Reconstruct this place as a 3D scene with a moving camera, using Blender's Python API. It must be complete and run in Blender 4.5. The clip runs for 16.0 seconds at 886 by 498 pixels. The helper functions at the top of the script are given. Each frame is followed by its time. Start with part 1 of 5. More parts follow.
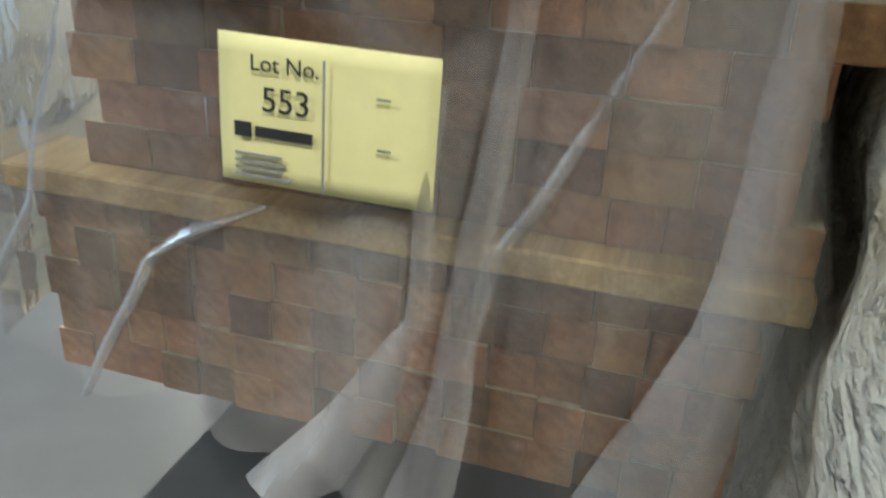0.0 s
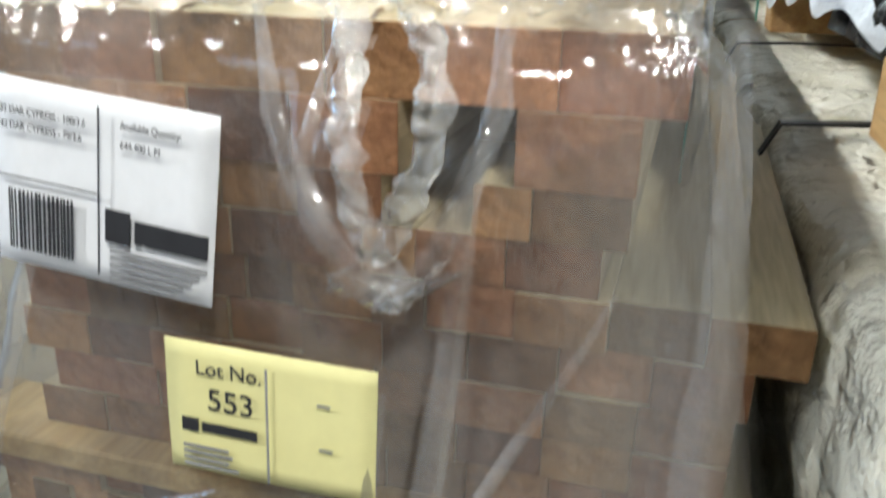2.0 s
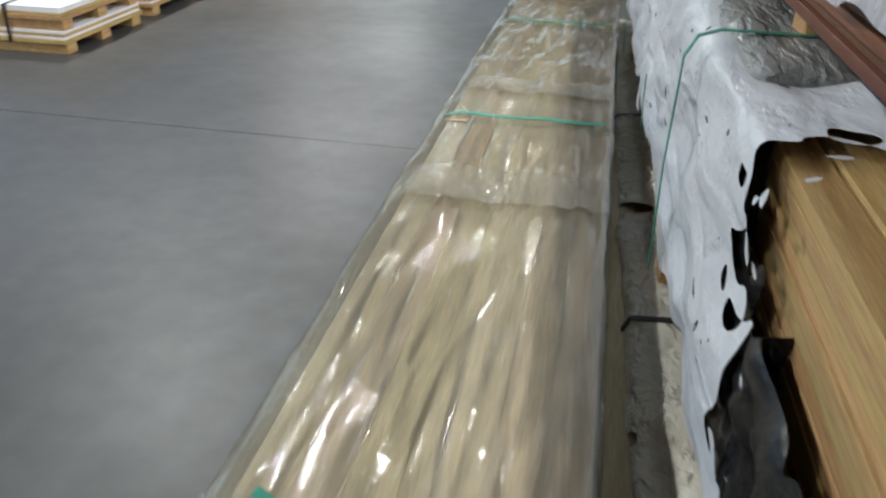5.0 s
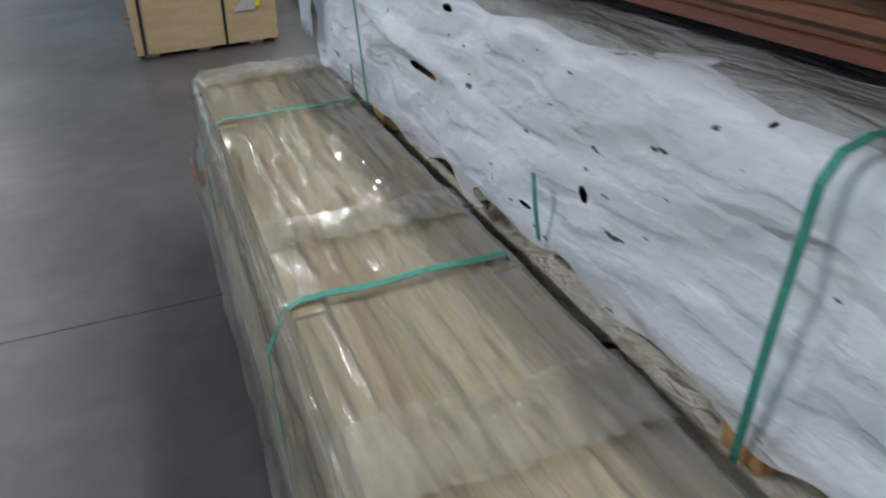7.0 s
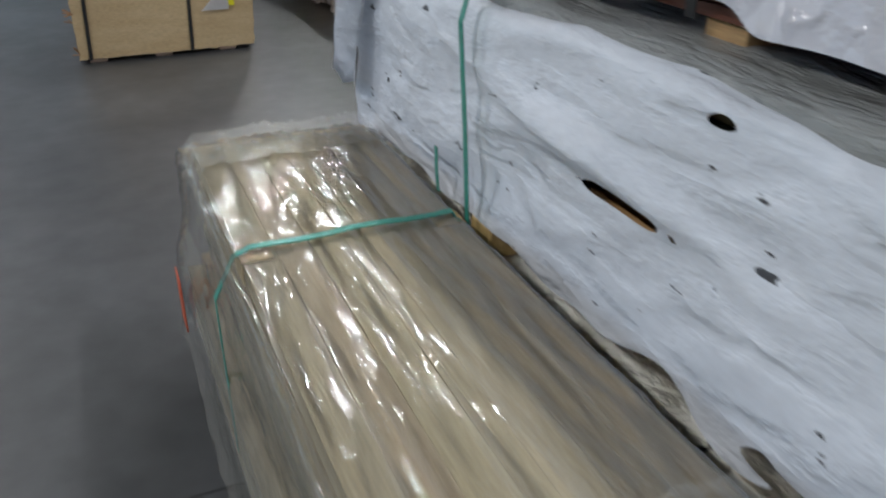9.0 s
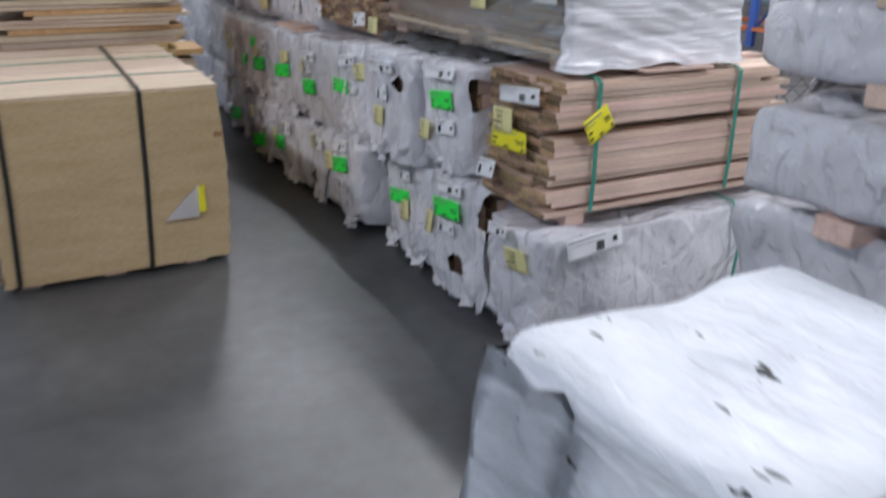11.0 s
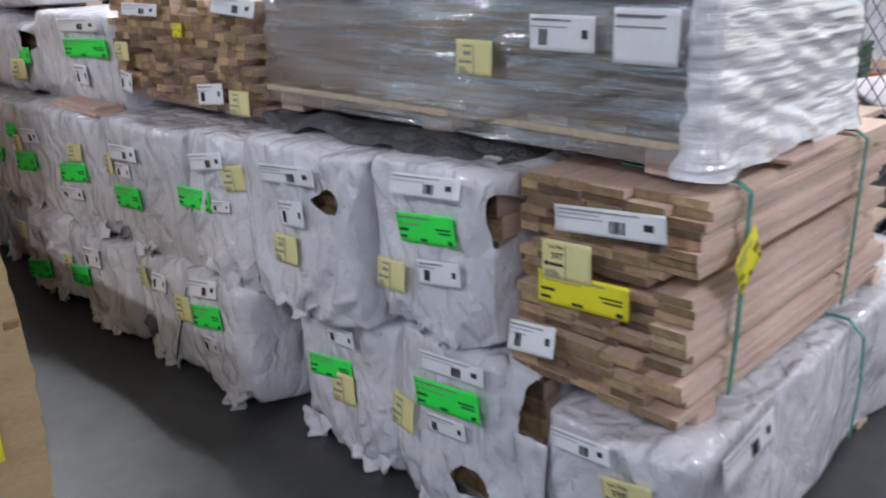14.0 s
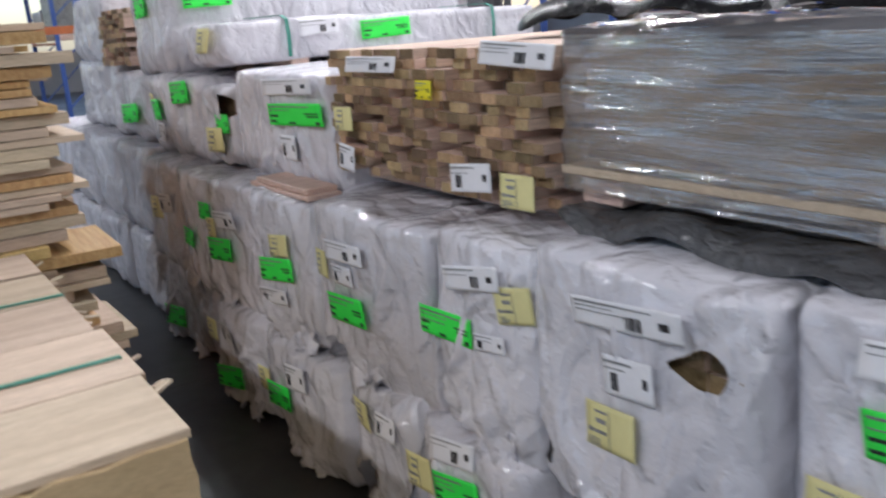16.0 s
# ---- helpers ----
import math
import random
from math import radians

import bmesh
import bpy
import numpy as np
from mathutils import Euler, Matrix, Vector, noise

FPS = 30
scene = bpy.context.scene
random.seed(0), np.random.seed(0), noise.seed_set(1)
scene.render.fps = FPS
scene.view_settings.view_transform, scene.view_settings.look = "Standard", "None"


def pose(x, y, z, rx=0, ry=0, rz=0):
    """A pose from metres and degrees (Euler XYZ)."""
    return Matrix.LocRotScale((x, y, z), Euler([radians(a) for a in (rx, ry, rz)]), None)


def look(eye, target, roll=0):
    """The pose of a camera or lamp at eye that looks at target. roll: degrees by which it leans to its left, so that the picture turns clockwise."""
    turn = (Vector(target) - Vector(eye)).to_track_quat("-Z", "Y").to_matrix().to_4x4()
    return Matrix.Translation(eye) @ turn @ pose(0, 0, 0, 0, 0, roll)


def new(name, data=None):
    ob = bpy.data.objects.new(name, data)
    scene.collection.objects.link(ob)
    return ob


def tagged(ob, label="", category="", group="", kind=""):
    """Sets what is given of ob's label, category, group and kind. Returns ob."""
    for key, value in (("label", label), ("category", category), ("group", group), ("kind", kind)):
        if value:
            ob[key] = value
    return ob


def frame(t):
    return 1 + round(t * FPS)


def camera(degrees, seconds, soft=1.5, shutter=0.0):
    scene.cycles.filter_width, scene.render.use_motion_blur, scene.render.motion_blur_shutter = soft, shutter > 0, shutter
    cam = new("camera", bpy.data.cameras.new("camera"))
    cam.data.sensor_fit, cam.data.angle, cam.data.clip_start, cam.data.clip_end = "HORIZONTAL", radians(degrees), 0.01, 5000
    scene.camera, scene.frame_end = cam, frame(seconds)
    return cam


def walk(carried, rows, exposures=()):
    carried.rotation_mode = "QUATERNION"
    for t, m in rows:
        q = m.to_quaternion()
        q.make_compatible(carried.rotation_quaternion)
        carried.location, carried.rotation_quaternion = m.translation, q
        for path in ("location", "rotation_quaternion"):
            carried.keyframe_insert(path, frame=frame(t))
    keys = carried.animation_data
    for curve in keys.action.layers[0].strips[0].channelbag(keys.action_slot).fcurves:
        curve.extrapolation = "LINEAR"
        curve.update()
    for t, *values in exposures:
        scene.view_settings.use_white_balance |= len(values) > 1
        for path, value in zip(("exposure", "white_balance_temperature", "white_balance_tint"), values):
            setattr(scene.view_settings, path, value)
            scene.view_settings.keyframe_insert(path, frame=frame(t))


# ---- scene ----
cam = camera(56.1, 16.0, soft=2.2, shutter=0.5)
PATH = [
    (0, (0.418, -0.466, 0.505), (-0.106, 1.266, -0.347), 2.6),
    (0.5, (0.411, -0.419, 0.479), (-0.119, 1.296, -0.403), 2.3),
    (1, (0.425, -0.415, 0.505), (-0.134, 1.351, -0.251), 3.0),
    (1.5, (0.422, -0.417, 0.566), (-0.117, 1.353, -0.195), 2.4),
    (2, (0.433, -0.424, 0.639), (-0.09, 1.371, -0.07), 1.1),
    (2.5, (0.437, -0.444, 0.723), (-0.053, 1.365, 0.024), 1.3),
    (3, (0.443, -0.458, 0.886), (-0.023, 1.321, 0.101), 1.6),
    (3.5, (0.452, -0.468, 1.089), (0.006, 1.291, 0.249), 2.4),
    (4, (0.487, -0.483, 1.264), (0.003, 1.232, 0.355), 1.4),
    (4.2, (0.486, -0.505, 1.307), (0.022, 1.2, 0.369), 1.8),
    (6.3, (0.035, 0.186, 1.375), (0.257, 1.941, 0.442), -2.1),
    (6.5, (-0.016, 0.265, 1.371), (0.333, 2.009, 0.456), -2.2),
    (7, (-0.145, 0.475, 1.368), (0.411, 2.167, 0.458), -4.1),
    (7.5, (-0.169, 0.743, 1.351), (0.397, 2.448, 0.472), -3.0),
    (8, (-0.153, 1.033, 1.346), (0.392, 2.697, 0.378), -0.1),
    (8.5, (-0.185, 1.305, 1.342), (0.447, 2.966, 0.425), -0.2),
    (9, (-0.193, 1.592, 1.334), (0.502, 3.214, 0.393), 0.1),
    (9.5, (-0.175, 1.893, 1.352), (0.46, 3.561, 0.449), -0.4),
    (9.7, (-0.175, 2.001, 1.363), (0.434, 3.674, 0.453), 0.1),
    (11.8, (-0.1, 3.392, 1.661), (1.033, 4.941, 1.101), -1.3),
    (12, (-0.115, 3.494, 1.662), (1.073, 5.011, 1.124), -2.1),
    (12.5, (-0.104, 3.714, 1.64), (1.169, 5.155, 1.09), -1.9),
    (13, (-0.02, 4.001, 1.599), (1.222, 5.445, 0.989), -2.5),
    (13.5, (0.05, 4.249, 1.56), (1.331, 5.643, 0.917), -0.7),
    (14, (0.119, 4.55, 1.544), (1.46, 5.876, 0.877), -1.4),
    (14.5, (0.225, 4.821, 1.521), (1.496, 6.232, 0.893), -1.6),
    (15, (0.311, 5.083, 1.51), (1.478, 6.582, 0.884), -2.2),
    (15.5, (0.369, 5.322, 1.48), (1.524, 6.847, 0.897), -2.4),
    (16, (0.433, 5.547, 1.489), (1.515, 7.142, 0.955), -3.9),
]
walk(cam, [(t, look(e, g, r)) for t, e, g, r in PATH],
     exposures=[(0, 1.36, 6900, 4), (1.0, 1.3, 6800, 4), (1.5, 1.45, 6800, 4), (2.2, 1.55, 6900, 6), (3.0, 1.6, 6800, 5), (3.5, 1.35, 6800, 5), (4.2, 0.85, 6800, 6),
                (6.3, 0.08, 6600, 10), (9.7, 0.02, 6500, 11), (11.8, 0.05, 6250, 15), (16, 0.07, 6450, 15)])

from mathutils.bvhtree import BVHTree

# ---- light ----
world = bpy.data.worlds.new("sky")
scene.world = world
world.use_nodes = True
sky = world.node_tree.nodes.new("ShaderNodeTexSky")
sky.sky_type, sky.sun_disc, sky.sun_elevation, sky.sun_rotation = "NISHITA", False, radians(48), radians(100)
world.node_tree.links.new(sky.outputs[0], world.node_tree.nodes["Background"].inputs[0])
world.node_tree.nodes["Background"].inputs[1].default_value = 0.24
sun = new("sun", bpy.data.lights.new("sun", "SUN"))
sun.data.energy, sun.data.angle, sun.data.color = 2.5, radians(0.5), (1, 0.96, 0.9)
sun.matrix_world = look((20 * math.sin(radians(100)), 20 * math.cos(radians(100)), 22), (0, 0, 0))
LAMPS = [(x, y) for x in (-4.4, 9.0, 14.0) for y in (-4.0, 1.8, 7.4, 13.5, 20.0)] + [(2.8, -4.0), (2.8, 1.8), (4.4, 7.4), (4.0, 10.6), (3.0, 14.0), (4.4, 20.0)]
LAMP_Z, LAMP_WATTS = 5.6, 175
for x, y in LAMPS:
    lamp = new("tube_light", bpy.data.lights.new("tube_light", "AREA"))
    lamp.data.shape, lamp.data.size, lamp.data.size_y = "RECTANGLE", 0.22, 1.5
    lamp.data.energy, lamp.data.color = LAMP_WATTS, (0.94, 0.97, 1.0)
    lamp.location = (x, y, LAMP_Z)


# ---- materials ----
def material(name, colour, rough=0.6, metal=0.0, second=None, scale=6.0, stretch=(1, 1, 1), fine=60.0, bump=0.15,
             contrast=(0.35, 0.7), vary=0.0, alpha=None, spec=0.5, streak=None, depth=0.01, crease=None, nicks=0.0, speck=(0.82, 1.12)):
    m = bpy.data.materials.new(name)
    m.use_nodes = True
    nt = m.node_tree
    n, li = nt.nodes, nt.links
    b = n["Principled BSDF"]
    b.inputs["Roughness"].default_value, b.inputs["Metallic"].default_value = rough, metal
    b.inputs["Specular IOR Level"].default_value = spec
    co = n.new("ShaderNodeTexCoord")
    mp = n.new("ShaderNodeMapping")
    mp.inputs["Scale"].default_value = stretch
    li.new(co.outputs["Object"], mp.inputs[0])
    big = n.new("ShaderNodeTexNoise")
    big.inputs["Scale"].default_value, big.inputs["Detail"].default_value, big.inputs["Roughness"].default_value = scale, 6, 0.6
    li.new(mp.outputs[0], big.inputs["Vector"])
    ramp = n.new("ShaderNodeMapRange")
    ramp.inputs[1].default_value, ramp.inputs[2].default_value = contrast
    li.new(big.outputs[0], ramp.inputs[0])
    mix = n.new("ShaderNodeMix")
    mix.data_type = "RGBA"
    mix.inputs[6].default_value = (*colour, 1)
    mix.inputs[7].default_value = (*(second or [c * 0.75 for c in colour]), 1)
    li.new(ramp.outputs[0], mix.inputs[0])
    small = n.new("ShaderNodeTexNoise")
    small.inputs["Scale"].default_value, small.inputs["Detail"].default_value = fine, 4
    li.new(mp.outputs[0], small.inputs["Vector"])
    grain = n.new("ShaderNodeMapRange")
    grain.inputs[1].default_value, grain.inputs[2].default_value = 0.3, 0.7
    grain.inputs[3].default_value, grain.inputs[4].default_value = speck
    li.new(small.outputs[0], grain.inputs[0])
    mul = n.new("ShaderNodeMix")
    mul.data_type, mul.blend_type = "RGBA", "MULTIPLY"
    mul.inputs[0].default_value = 1
    li.new(mix.outputs[2], mul.inputs[6])
    li.new(grain.outputs[0], mul.inputs[7])
    last = mul.outputs[2]
    if nicks:
        mpn = n.new("ShaderNodeMapping")
        mpn.inputs["Scale"].default_value, mpn.inputs["Rotation"].default_value = (40, 13, 46), (0.5, 0.1, 0.2)
        li.new(co.outputs["Object"], mpn.inputs[0])
        nk = n.new("ShaderNodeTexNoise")
        nk.inputs["Scale"].default_value, nk.inputs["Detail"].default_value = 1.0, 2
        li.new(mpn.outputs[0], nk.inputs["Vector"])
        nr = n.new("ShaderNodeMapRange")
        nr.inputs[1].default_value, nr.inputs[2].default_value = nicks, nicks + 0.03
        li.new(nk.outputs[0], nr.inputs[0])
        nm = n.new("ShaderNodeMix")
        nm.data_type = "RGBA"
        nm.inputs[7].default_value = (0.05, 0.05, 0.055, 1)
        li.new(nr.outputs[0], nm.inputs[0])
        li.new(last, nm.inputs[6])
        last = nm.outputs[2]
    if vary:
        info = n.new("ShaderNodeObjectInfo")
        hsv = n.new("ShaderNodeHueSaturation")
        vr = n.new("ShaderNodeMapRange")
        vr.inputs[3].default_value, vr.inputs[4].default_value = 1 - vary, 1 + vary
        li.new(info.outputs["Random"], vr.inputs[0])
        li.new(vr.outputs[0], hsv.inputs["Value"])
        hv = n.new("ShaderNodeMapRange")
        hv.inputs[3].default_value, hv.inputs[4].default_value = 0.485, 0.512
        sq = n.new("ShaderNodeMath")
        sq.operation = "FRACT"
        m7 = n.new("ShaderNodeMath")
        m7.operation, m7.inputs[1].default_value = "MULTIPLY", 7.3
        li.new(info.outputs["Random"], m7.inputs[0])
        li.new(m7.outputs[0], sq.inputs[0])
        li.new(sq.outputs[0], hv.inputs[0])
        li.new(hv.outputs[0], hsv.inputs["Hue"])
        li.new(last, hsv.inputs["Color"])
        last = hsv.outputs[0]
    li.new(last, b.inputs["Base Color"])
    rr = n.new("ShaderNodeMapRange")
    rr.inputs[3].default_value, rr.inputs[4].default_value = max(rough - 0.1, 0.03), min(rough + 0.12, 1)
    li.new(big.outputs[0], rr.inputs[0])
    li.new(rr.outputs[0], b.inputs["Roughness"])
    if bump:
        bp = n.new("ShaderNodeBump")
        bp.inputs["Strength"].default_value, bp.inputs["Distance"].default_value = bump, depth
        src = big if bump > 0.4 else small
        if crease:
            # flat facets between sharp folds, at two sizes
            warp = n.new("ShaderNodeVectorMath")
            warp.operation = "MULTIPLY_ADD"
            warp.inputs[1].default_value = (0.22, 0.22, 0.22)
            li.new(big.outputs[1], warp.inputs[0])
            li.new(co.outputs["Object"], warp.inputs[2])
            heights = []
            for times, turn in ((1.0, (0.5, 0.25, 0.3)), (2.3, (-0.45, 0.6, 0.9))):
                mpc = n.new("ShaderNodeMapping")
                mpc.inputs["Scale"].default_value = [c * times for c in crease]
                mpc.inputs["Rotation"].default_value = turn
                li.new(warp.outputs[0], mpc.inputs[0])
                vo = n.new("ShaderNodeTexVoronoi")
                vo.feature = "DISTANCE_TO_EDGE"
                vo.inputs["Scale"].default_value = 1.0
                li.new(mpc.outputs[0], vo.inputs["Vector"])
                clip = n.new("ShaderNodeMapRange")
                clip.interpolation_type = "SMOOTHERSTEP" if times > 2 else "LINEAR"
                clip.inputs[2].default_value = 0.28
                li.new(vo.outputs[0], clip.inputs[0])
                heights.append(clip)
            src = n.new("ShaderNodeMath")
            src.operation, src.inputs[1].default_value = "MULTIPLY_ADD", 0.45
            li.new(heights[1].outputs[0], src.inputs[0])
            li.new(heights[0].outputs[0], src.inputs[2])
        li.new(src.outputs[0], bp.inputs["Height"])
        li.new(bp.outputs[0], b.inputs["Normal"])
    if alpha:
        st = n.new("ShaderNodeTexNoise")
        st.inputs["Scale"].default_value, st.inputs["Detail"].default_value = 1.0, 5
        m2 = n.new("ShaderNodeMapping")
        m2.inputs["Scale"].default_value = streak or (8, 2, 8)
        li.new(co.outputs["Object"], m2.inputs[0])
        li.new(m2.outputs[0], st.inputs["Vector"])
        ar = n.new("ShaderNodeMapRange")
        ar.inputs[1].default_value, ar.inputs[2].default_value = 0.42, 0.72
        ar.inputs[3].default_value, ar.inputs[4].default_value = alpha
        li.new(st.outputs[0], ar.inputs[0])
        li.new(ar.outputs[0], b.inputs["Alpha"])
    return m


def film(name, colour, clear, streak, crease, depth, rough=0.1, gloss=0.55, skin_least=0.05, milk_from=(0.40, 0.72)):
    """Thin plastic: mostly clear, milky along its creases, with a glossy skin."""
    m = bpy.data.materials.new(name)
    m.use_nodes = True
    n, li = m.node_tree.nodes, m.node_tree.links
    out = n["Material Output"]
    b = n["Principled BSDF"]
    b.inputs["Base Color"].default_value, b.inputs["Roughness"].default_value = (*colour, 1), 0.45
    co = n.new("ShaderNodeTexCoord")

    def tex(scale, kind, detail=4.0):
        mp = n.new("ShaderNodeMapping")
        mp.inputs["Scale"].default_value = scale
        mp.inputs["Rotation"].default_value = (0.05, 0.1, 0.06)
        li.new(co.outputs["Object"], mp.inputs[0])
        t = n.new("ShaderNodeTexNoise")
        t.noise_type = kind
        t.inputs["Scale"].default_value, t.inputs["Detail"].default_value = 1.0, detail
        li.new(mp.outputs[0], t.inputs["Vector"])
        return t

    milk = tex(streak, "FBM", 1.5)
    fold_tex = tex(crease, "RIDGED_MULTIFRACTAL", 3.0)
    fine = tex([c * 4 for c in crease], "FBM", 3.0)
    add = n.new("ShaderNodeMath")
    add.operation = "MULTIPLY_ADD"
    add.inputs[1].default_value = 0.25
    li.new(fine.outputs[0], add.inputs[0])
    li.new(fold_tex.outputs[0], add.inputs[2])
    bp = n.new("ShaderNodeBump")
    bp.inputs["Strength"].default_value, bp.inputs["Distance"].default_value = 1.0, depth
    li.new(add.outputs[0], bp.inputs["Height"])
    ar = n.new("ShaderNodeMapRange")
    ar.inputs[1].default_value, ar.inputs[2].default_value = milk_from
    ar.inputs[3].default_value, ar.inputs[4].default_value = clear
    li.new(milk.outputs[0], ar.inputs[0])
    tr = n.new("ShaderNodeBsdfTransparent")
    body = n.new("ShaderNodeMixShader")
    li.new(ar.outputs[0], body.inputs[0])
    li.new(tr.outputs[0], body.inputs[1])
    li.new(b.outputs[0], body.inputs[2])
    gl = n.new("ShaderNodeBsdfGlossy")
    gl.inputs["Roughness"].default_value = rough
    li.new(bp.outputs[0], gl.inputs["Normal"])
    li.new(bp.outputs[0], b.inputs["Normal"])
    fr = n.new("ShaderNodeFresnel")
    fr.inputs["IOR"].default_value = 1.5
    li.new(bp.outputs[0], fr.inputs["Normal"])
    amount = n.new("ShaderNodeMath")
    amount.operation, amount.inputs[1].default_value, amount.use_clamp = "MULTIPLY_ADD", gloss * 1.6, True
    amount.inputs[2].default_value = skin_least
    li.new(fr.outputs[0], amount.inputs[0])
    skin = n.new("ShaderNodeMixShader")
    li.new(amount.outputs[0], skin.inputs[0])
    li.new(body.outputs[0], skin.inputs[1])
    li.new(gl.outputs[0], skin.inputs[2])
    li.new(skin.outputs[0], out.inputs[0])
    return m


CONCRETE = material("concrete", (0.090, 0.092, 0.094), 0.40, second=(0.030, 0.031, 0.032), scale=0.7, fine=9, bump=0.12, contrast=(0.28, 0.78), depth=0.004, spec=0.55, speck=(0.80, 1.14))
JOINT = material("joint_filler", (0.05, 0.05, 0.05), 0.9)
CYPRESS_END = material("cypress_end_grain", (0.30, 0.15, 0.065), 0.75, second=(0.17, 0.075, 0.032), scale=26, fine=160, vary=0.5, bump=0.3)
CYPRESS = material("cypress_face", (0.46, 0.385, 0.25), 0.6, second=(0.40, 0.32, 0.19), scale=5, stretch=(9, 0.6, 9), fine=30, vary=0.2)
CARDBOARD = material("cardboard", (0.58, 0.42, 0.2), 0.8, scale=12)
FILM = film("clear_film", (0.84, 0.80, 0.76), (0.05, 0.19), (7, 5, 2.2), (16, 16, 7), 0.012, 0.07, 0.45, 0.03, (0.42, 0.72))
LIP = film("crumpled_rim", (0.84, 0.82, 0.80), (0.12, 0.42), (40, 30, 30), (70, 60, 45), 0.008, 0.06, 0.9, 0.10, (0.40, 0.65))
FILM_TOP = film("crumpled_film", (0.80, 0.77, 0.66), (0.10, 0.26), (7, 5, 6), (26, 22, 20), 0.004, 0.05, 0.45, 0.03, (0.45, 0.75))
FILM_FOLD = film("folded_film", (0.80, 0.77, 0.76), (0.10, 0.34), (16, 9, 2.5), (20, 16, 5), 0.006, 0.09, 0.40, 0.04, (0.40, 0.68))
FILM_LONG = film("stretched_film", (0.72, 0.68, 0.55), (0.10, 0.26), (9, 0.5, 6), (30, 3.2, 24), 0.0075, 0.06, 0.55, 0.05)
CRINKLE = film("stretch_wrap", (0.68, 0.67, 0.72), (0.14, 0.42), (1.5, 1.5, 16), (2.4, 2.4, 40), 0.011, 0.04, 0.95, 0.24)
CRINKLE_WHITE = film("white_stretch_wrap", (0.92, 0.91, 0.96), (0.72, 1.0), (2.5, 2.5, 22), (4, 4, 40), 0.009, 0.08, 0.7, 0.14)
WRAP = material("white_timber_wrap", (0.71, 0.70, 0.74), 0.15, second=(0.58, 0.57, 0.61), scale=2.4, fine=30, bump=1.0, depth=0.012, vary=0.09, crease=(4.6, 5.6, 2.8), speck=(0.97, 1.02), spec=0.7)
WRAP_OLD = material("weathered_white_wrap", (0.74, 0.77, 0.82), 0.42, second=(0.62, 0.65, 0.695), scale=2.0, stretch=(2, 0.8, 2), fine=30, bump=1.0, depth=0.008, crease=(3.4, 1.5, 5.0), nicks=0.705, speck=(0.94, 1.04))
WRAP_DIRTY = material("dirty_cream_wrap", (0.74, 0.72, 0.63), 0.4, second=(0.40, 0.34, 0.22), scale=4, stretch=(1.5, 1.2, 2), fine=20, bump=1.0, contrast=(0.54, 0.74), depth=0.010, crease=(8, 6, 9), speck=(0.92, 1.05))
WRAP_GREY = material("grey_wrap_top", (0.30, 0.31, 0.30), 0.3, second=(0.2, 0.2, 0.185), scale=3, stretch=(3, 0.7, 3), fine=20, bump=1.0, depth=0.008, crease=(7, 3, 7), speck=(0.95, 1.03))
# grey film under the pallet, with the shade there put into its colour
DARK_SHEET = material("shaded_grey_film", (0.075, 0.075, 0.08), 0.22, second=(0.13, 0.13, 0.135), scale=5, fine=20, bump=1.0, depth=0.010, crease=(9, 9, 9), speck=(0.95, 1.03))
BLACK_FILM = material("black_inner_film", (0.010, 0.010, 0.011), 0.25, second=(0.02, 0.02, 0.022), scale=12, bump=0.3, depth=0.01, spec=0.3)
STRAP = material("green_strap", (0.035, 0.24, 0.18), 0.4, second=(0.05, 0.3, 0.23), scale=30, fine=120)
STRAP_BLACK = material("black_strap", (0.02, 0.02, 0.02), 0.4)
PINE = material("pine_face", (0.60, 0.41, 0.18), 0.6, second=(0.42, 0.25, 0.09), scale=4, stretch=(14, 0.7, 14), fine=30, vary=0.12)
OAK = material("rough_board_side", (0.70, 0.53, 0.43), 0.7, second=(0.56, 0.40, 0.31), scale=4, stretch=(0.8, 12, 12), fine=36, vary=0.18, bump=0.25)
OAK_END = material("board_end_grain", (0.40, 0.275, 0.155), 0.8, second=(0.22, 0.14, 0.07), scale=34, fine=140, vary=0.6, bump=0.3)
MERBAU = material("red_brown_decking", (0.22, 0.085, 0.04), 0.55, second=(0.13, 0.045, 0.022), scale=4, stretch=(10, 0.7, 10), fine=36, vary=0.25)
PLY = material("crate_plywood", (0.56, 0.42, 0.24), 0.65, second=(0.48, 0.34, 0.18), scale=2.5, stretch=(1, 1, 6), fine=40, bump=0.2)
PLY_EDGE = material("crate_ply_edge", (0.40, 0.22, 0.10), 0.8, second=(0.25, 0.13, 0.06), scale=14, stretch=(1, 1, 5), bump=0.5)
PLANK = material("pale_crate_plank", (0.58, 0.47, 0.35), 0.7, second=(0.46, 0.36, 0.26), scale=4, stretch=(0.8, 9, 9), fine=40, vary=0.1)
PAPER_WHITE = material("white_paper", (0.86, 0.86, 0.89), 0.6, second=(0.80, 0.80, 0.83), scale=8, bump=0.05, speck=(0.96, 1.02))
PAPER_YELLOW = material("pale_yellow_paper", (0.80, 0.74, 0.36), 0.6, second=(0.74, 0.68, 0.32), scale=8, bump=0.05, speck=(0.96, 1.02))
PAPER_GREEN = material("fluorescent_green_paper", (0.03, 0.93, 0.10), 0.55, second=(0.02, 0.88, 0.08), scale=8, bump=0.05, speck=(0.97, 1.02))
PAPER_BRIGHT = material("bright_yellow_paper", (0.88, 0.80, 0.02), 0.55, second=(0.82, 0.72, 0.02), scale=8, bump=0.05, speck=(0.96, 1.02))
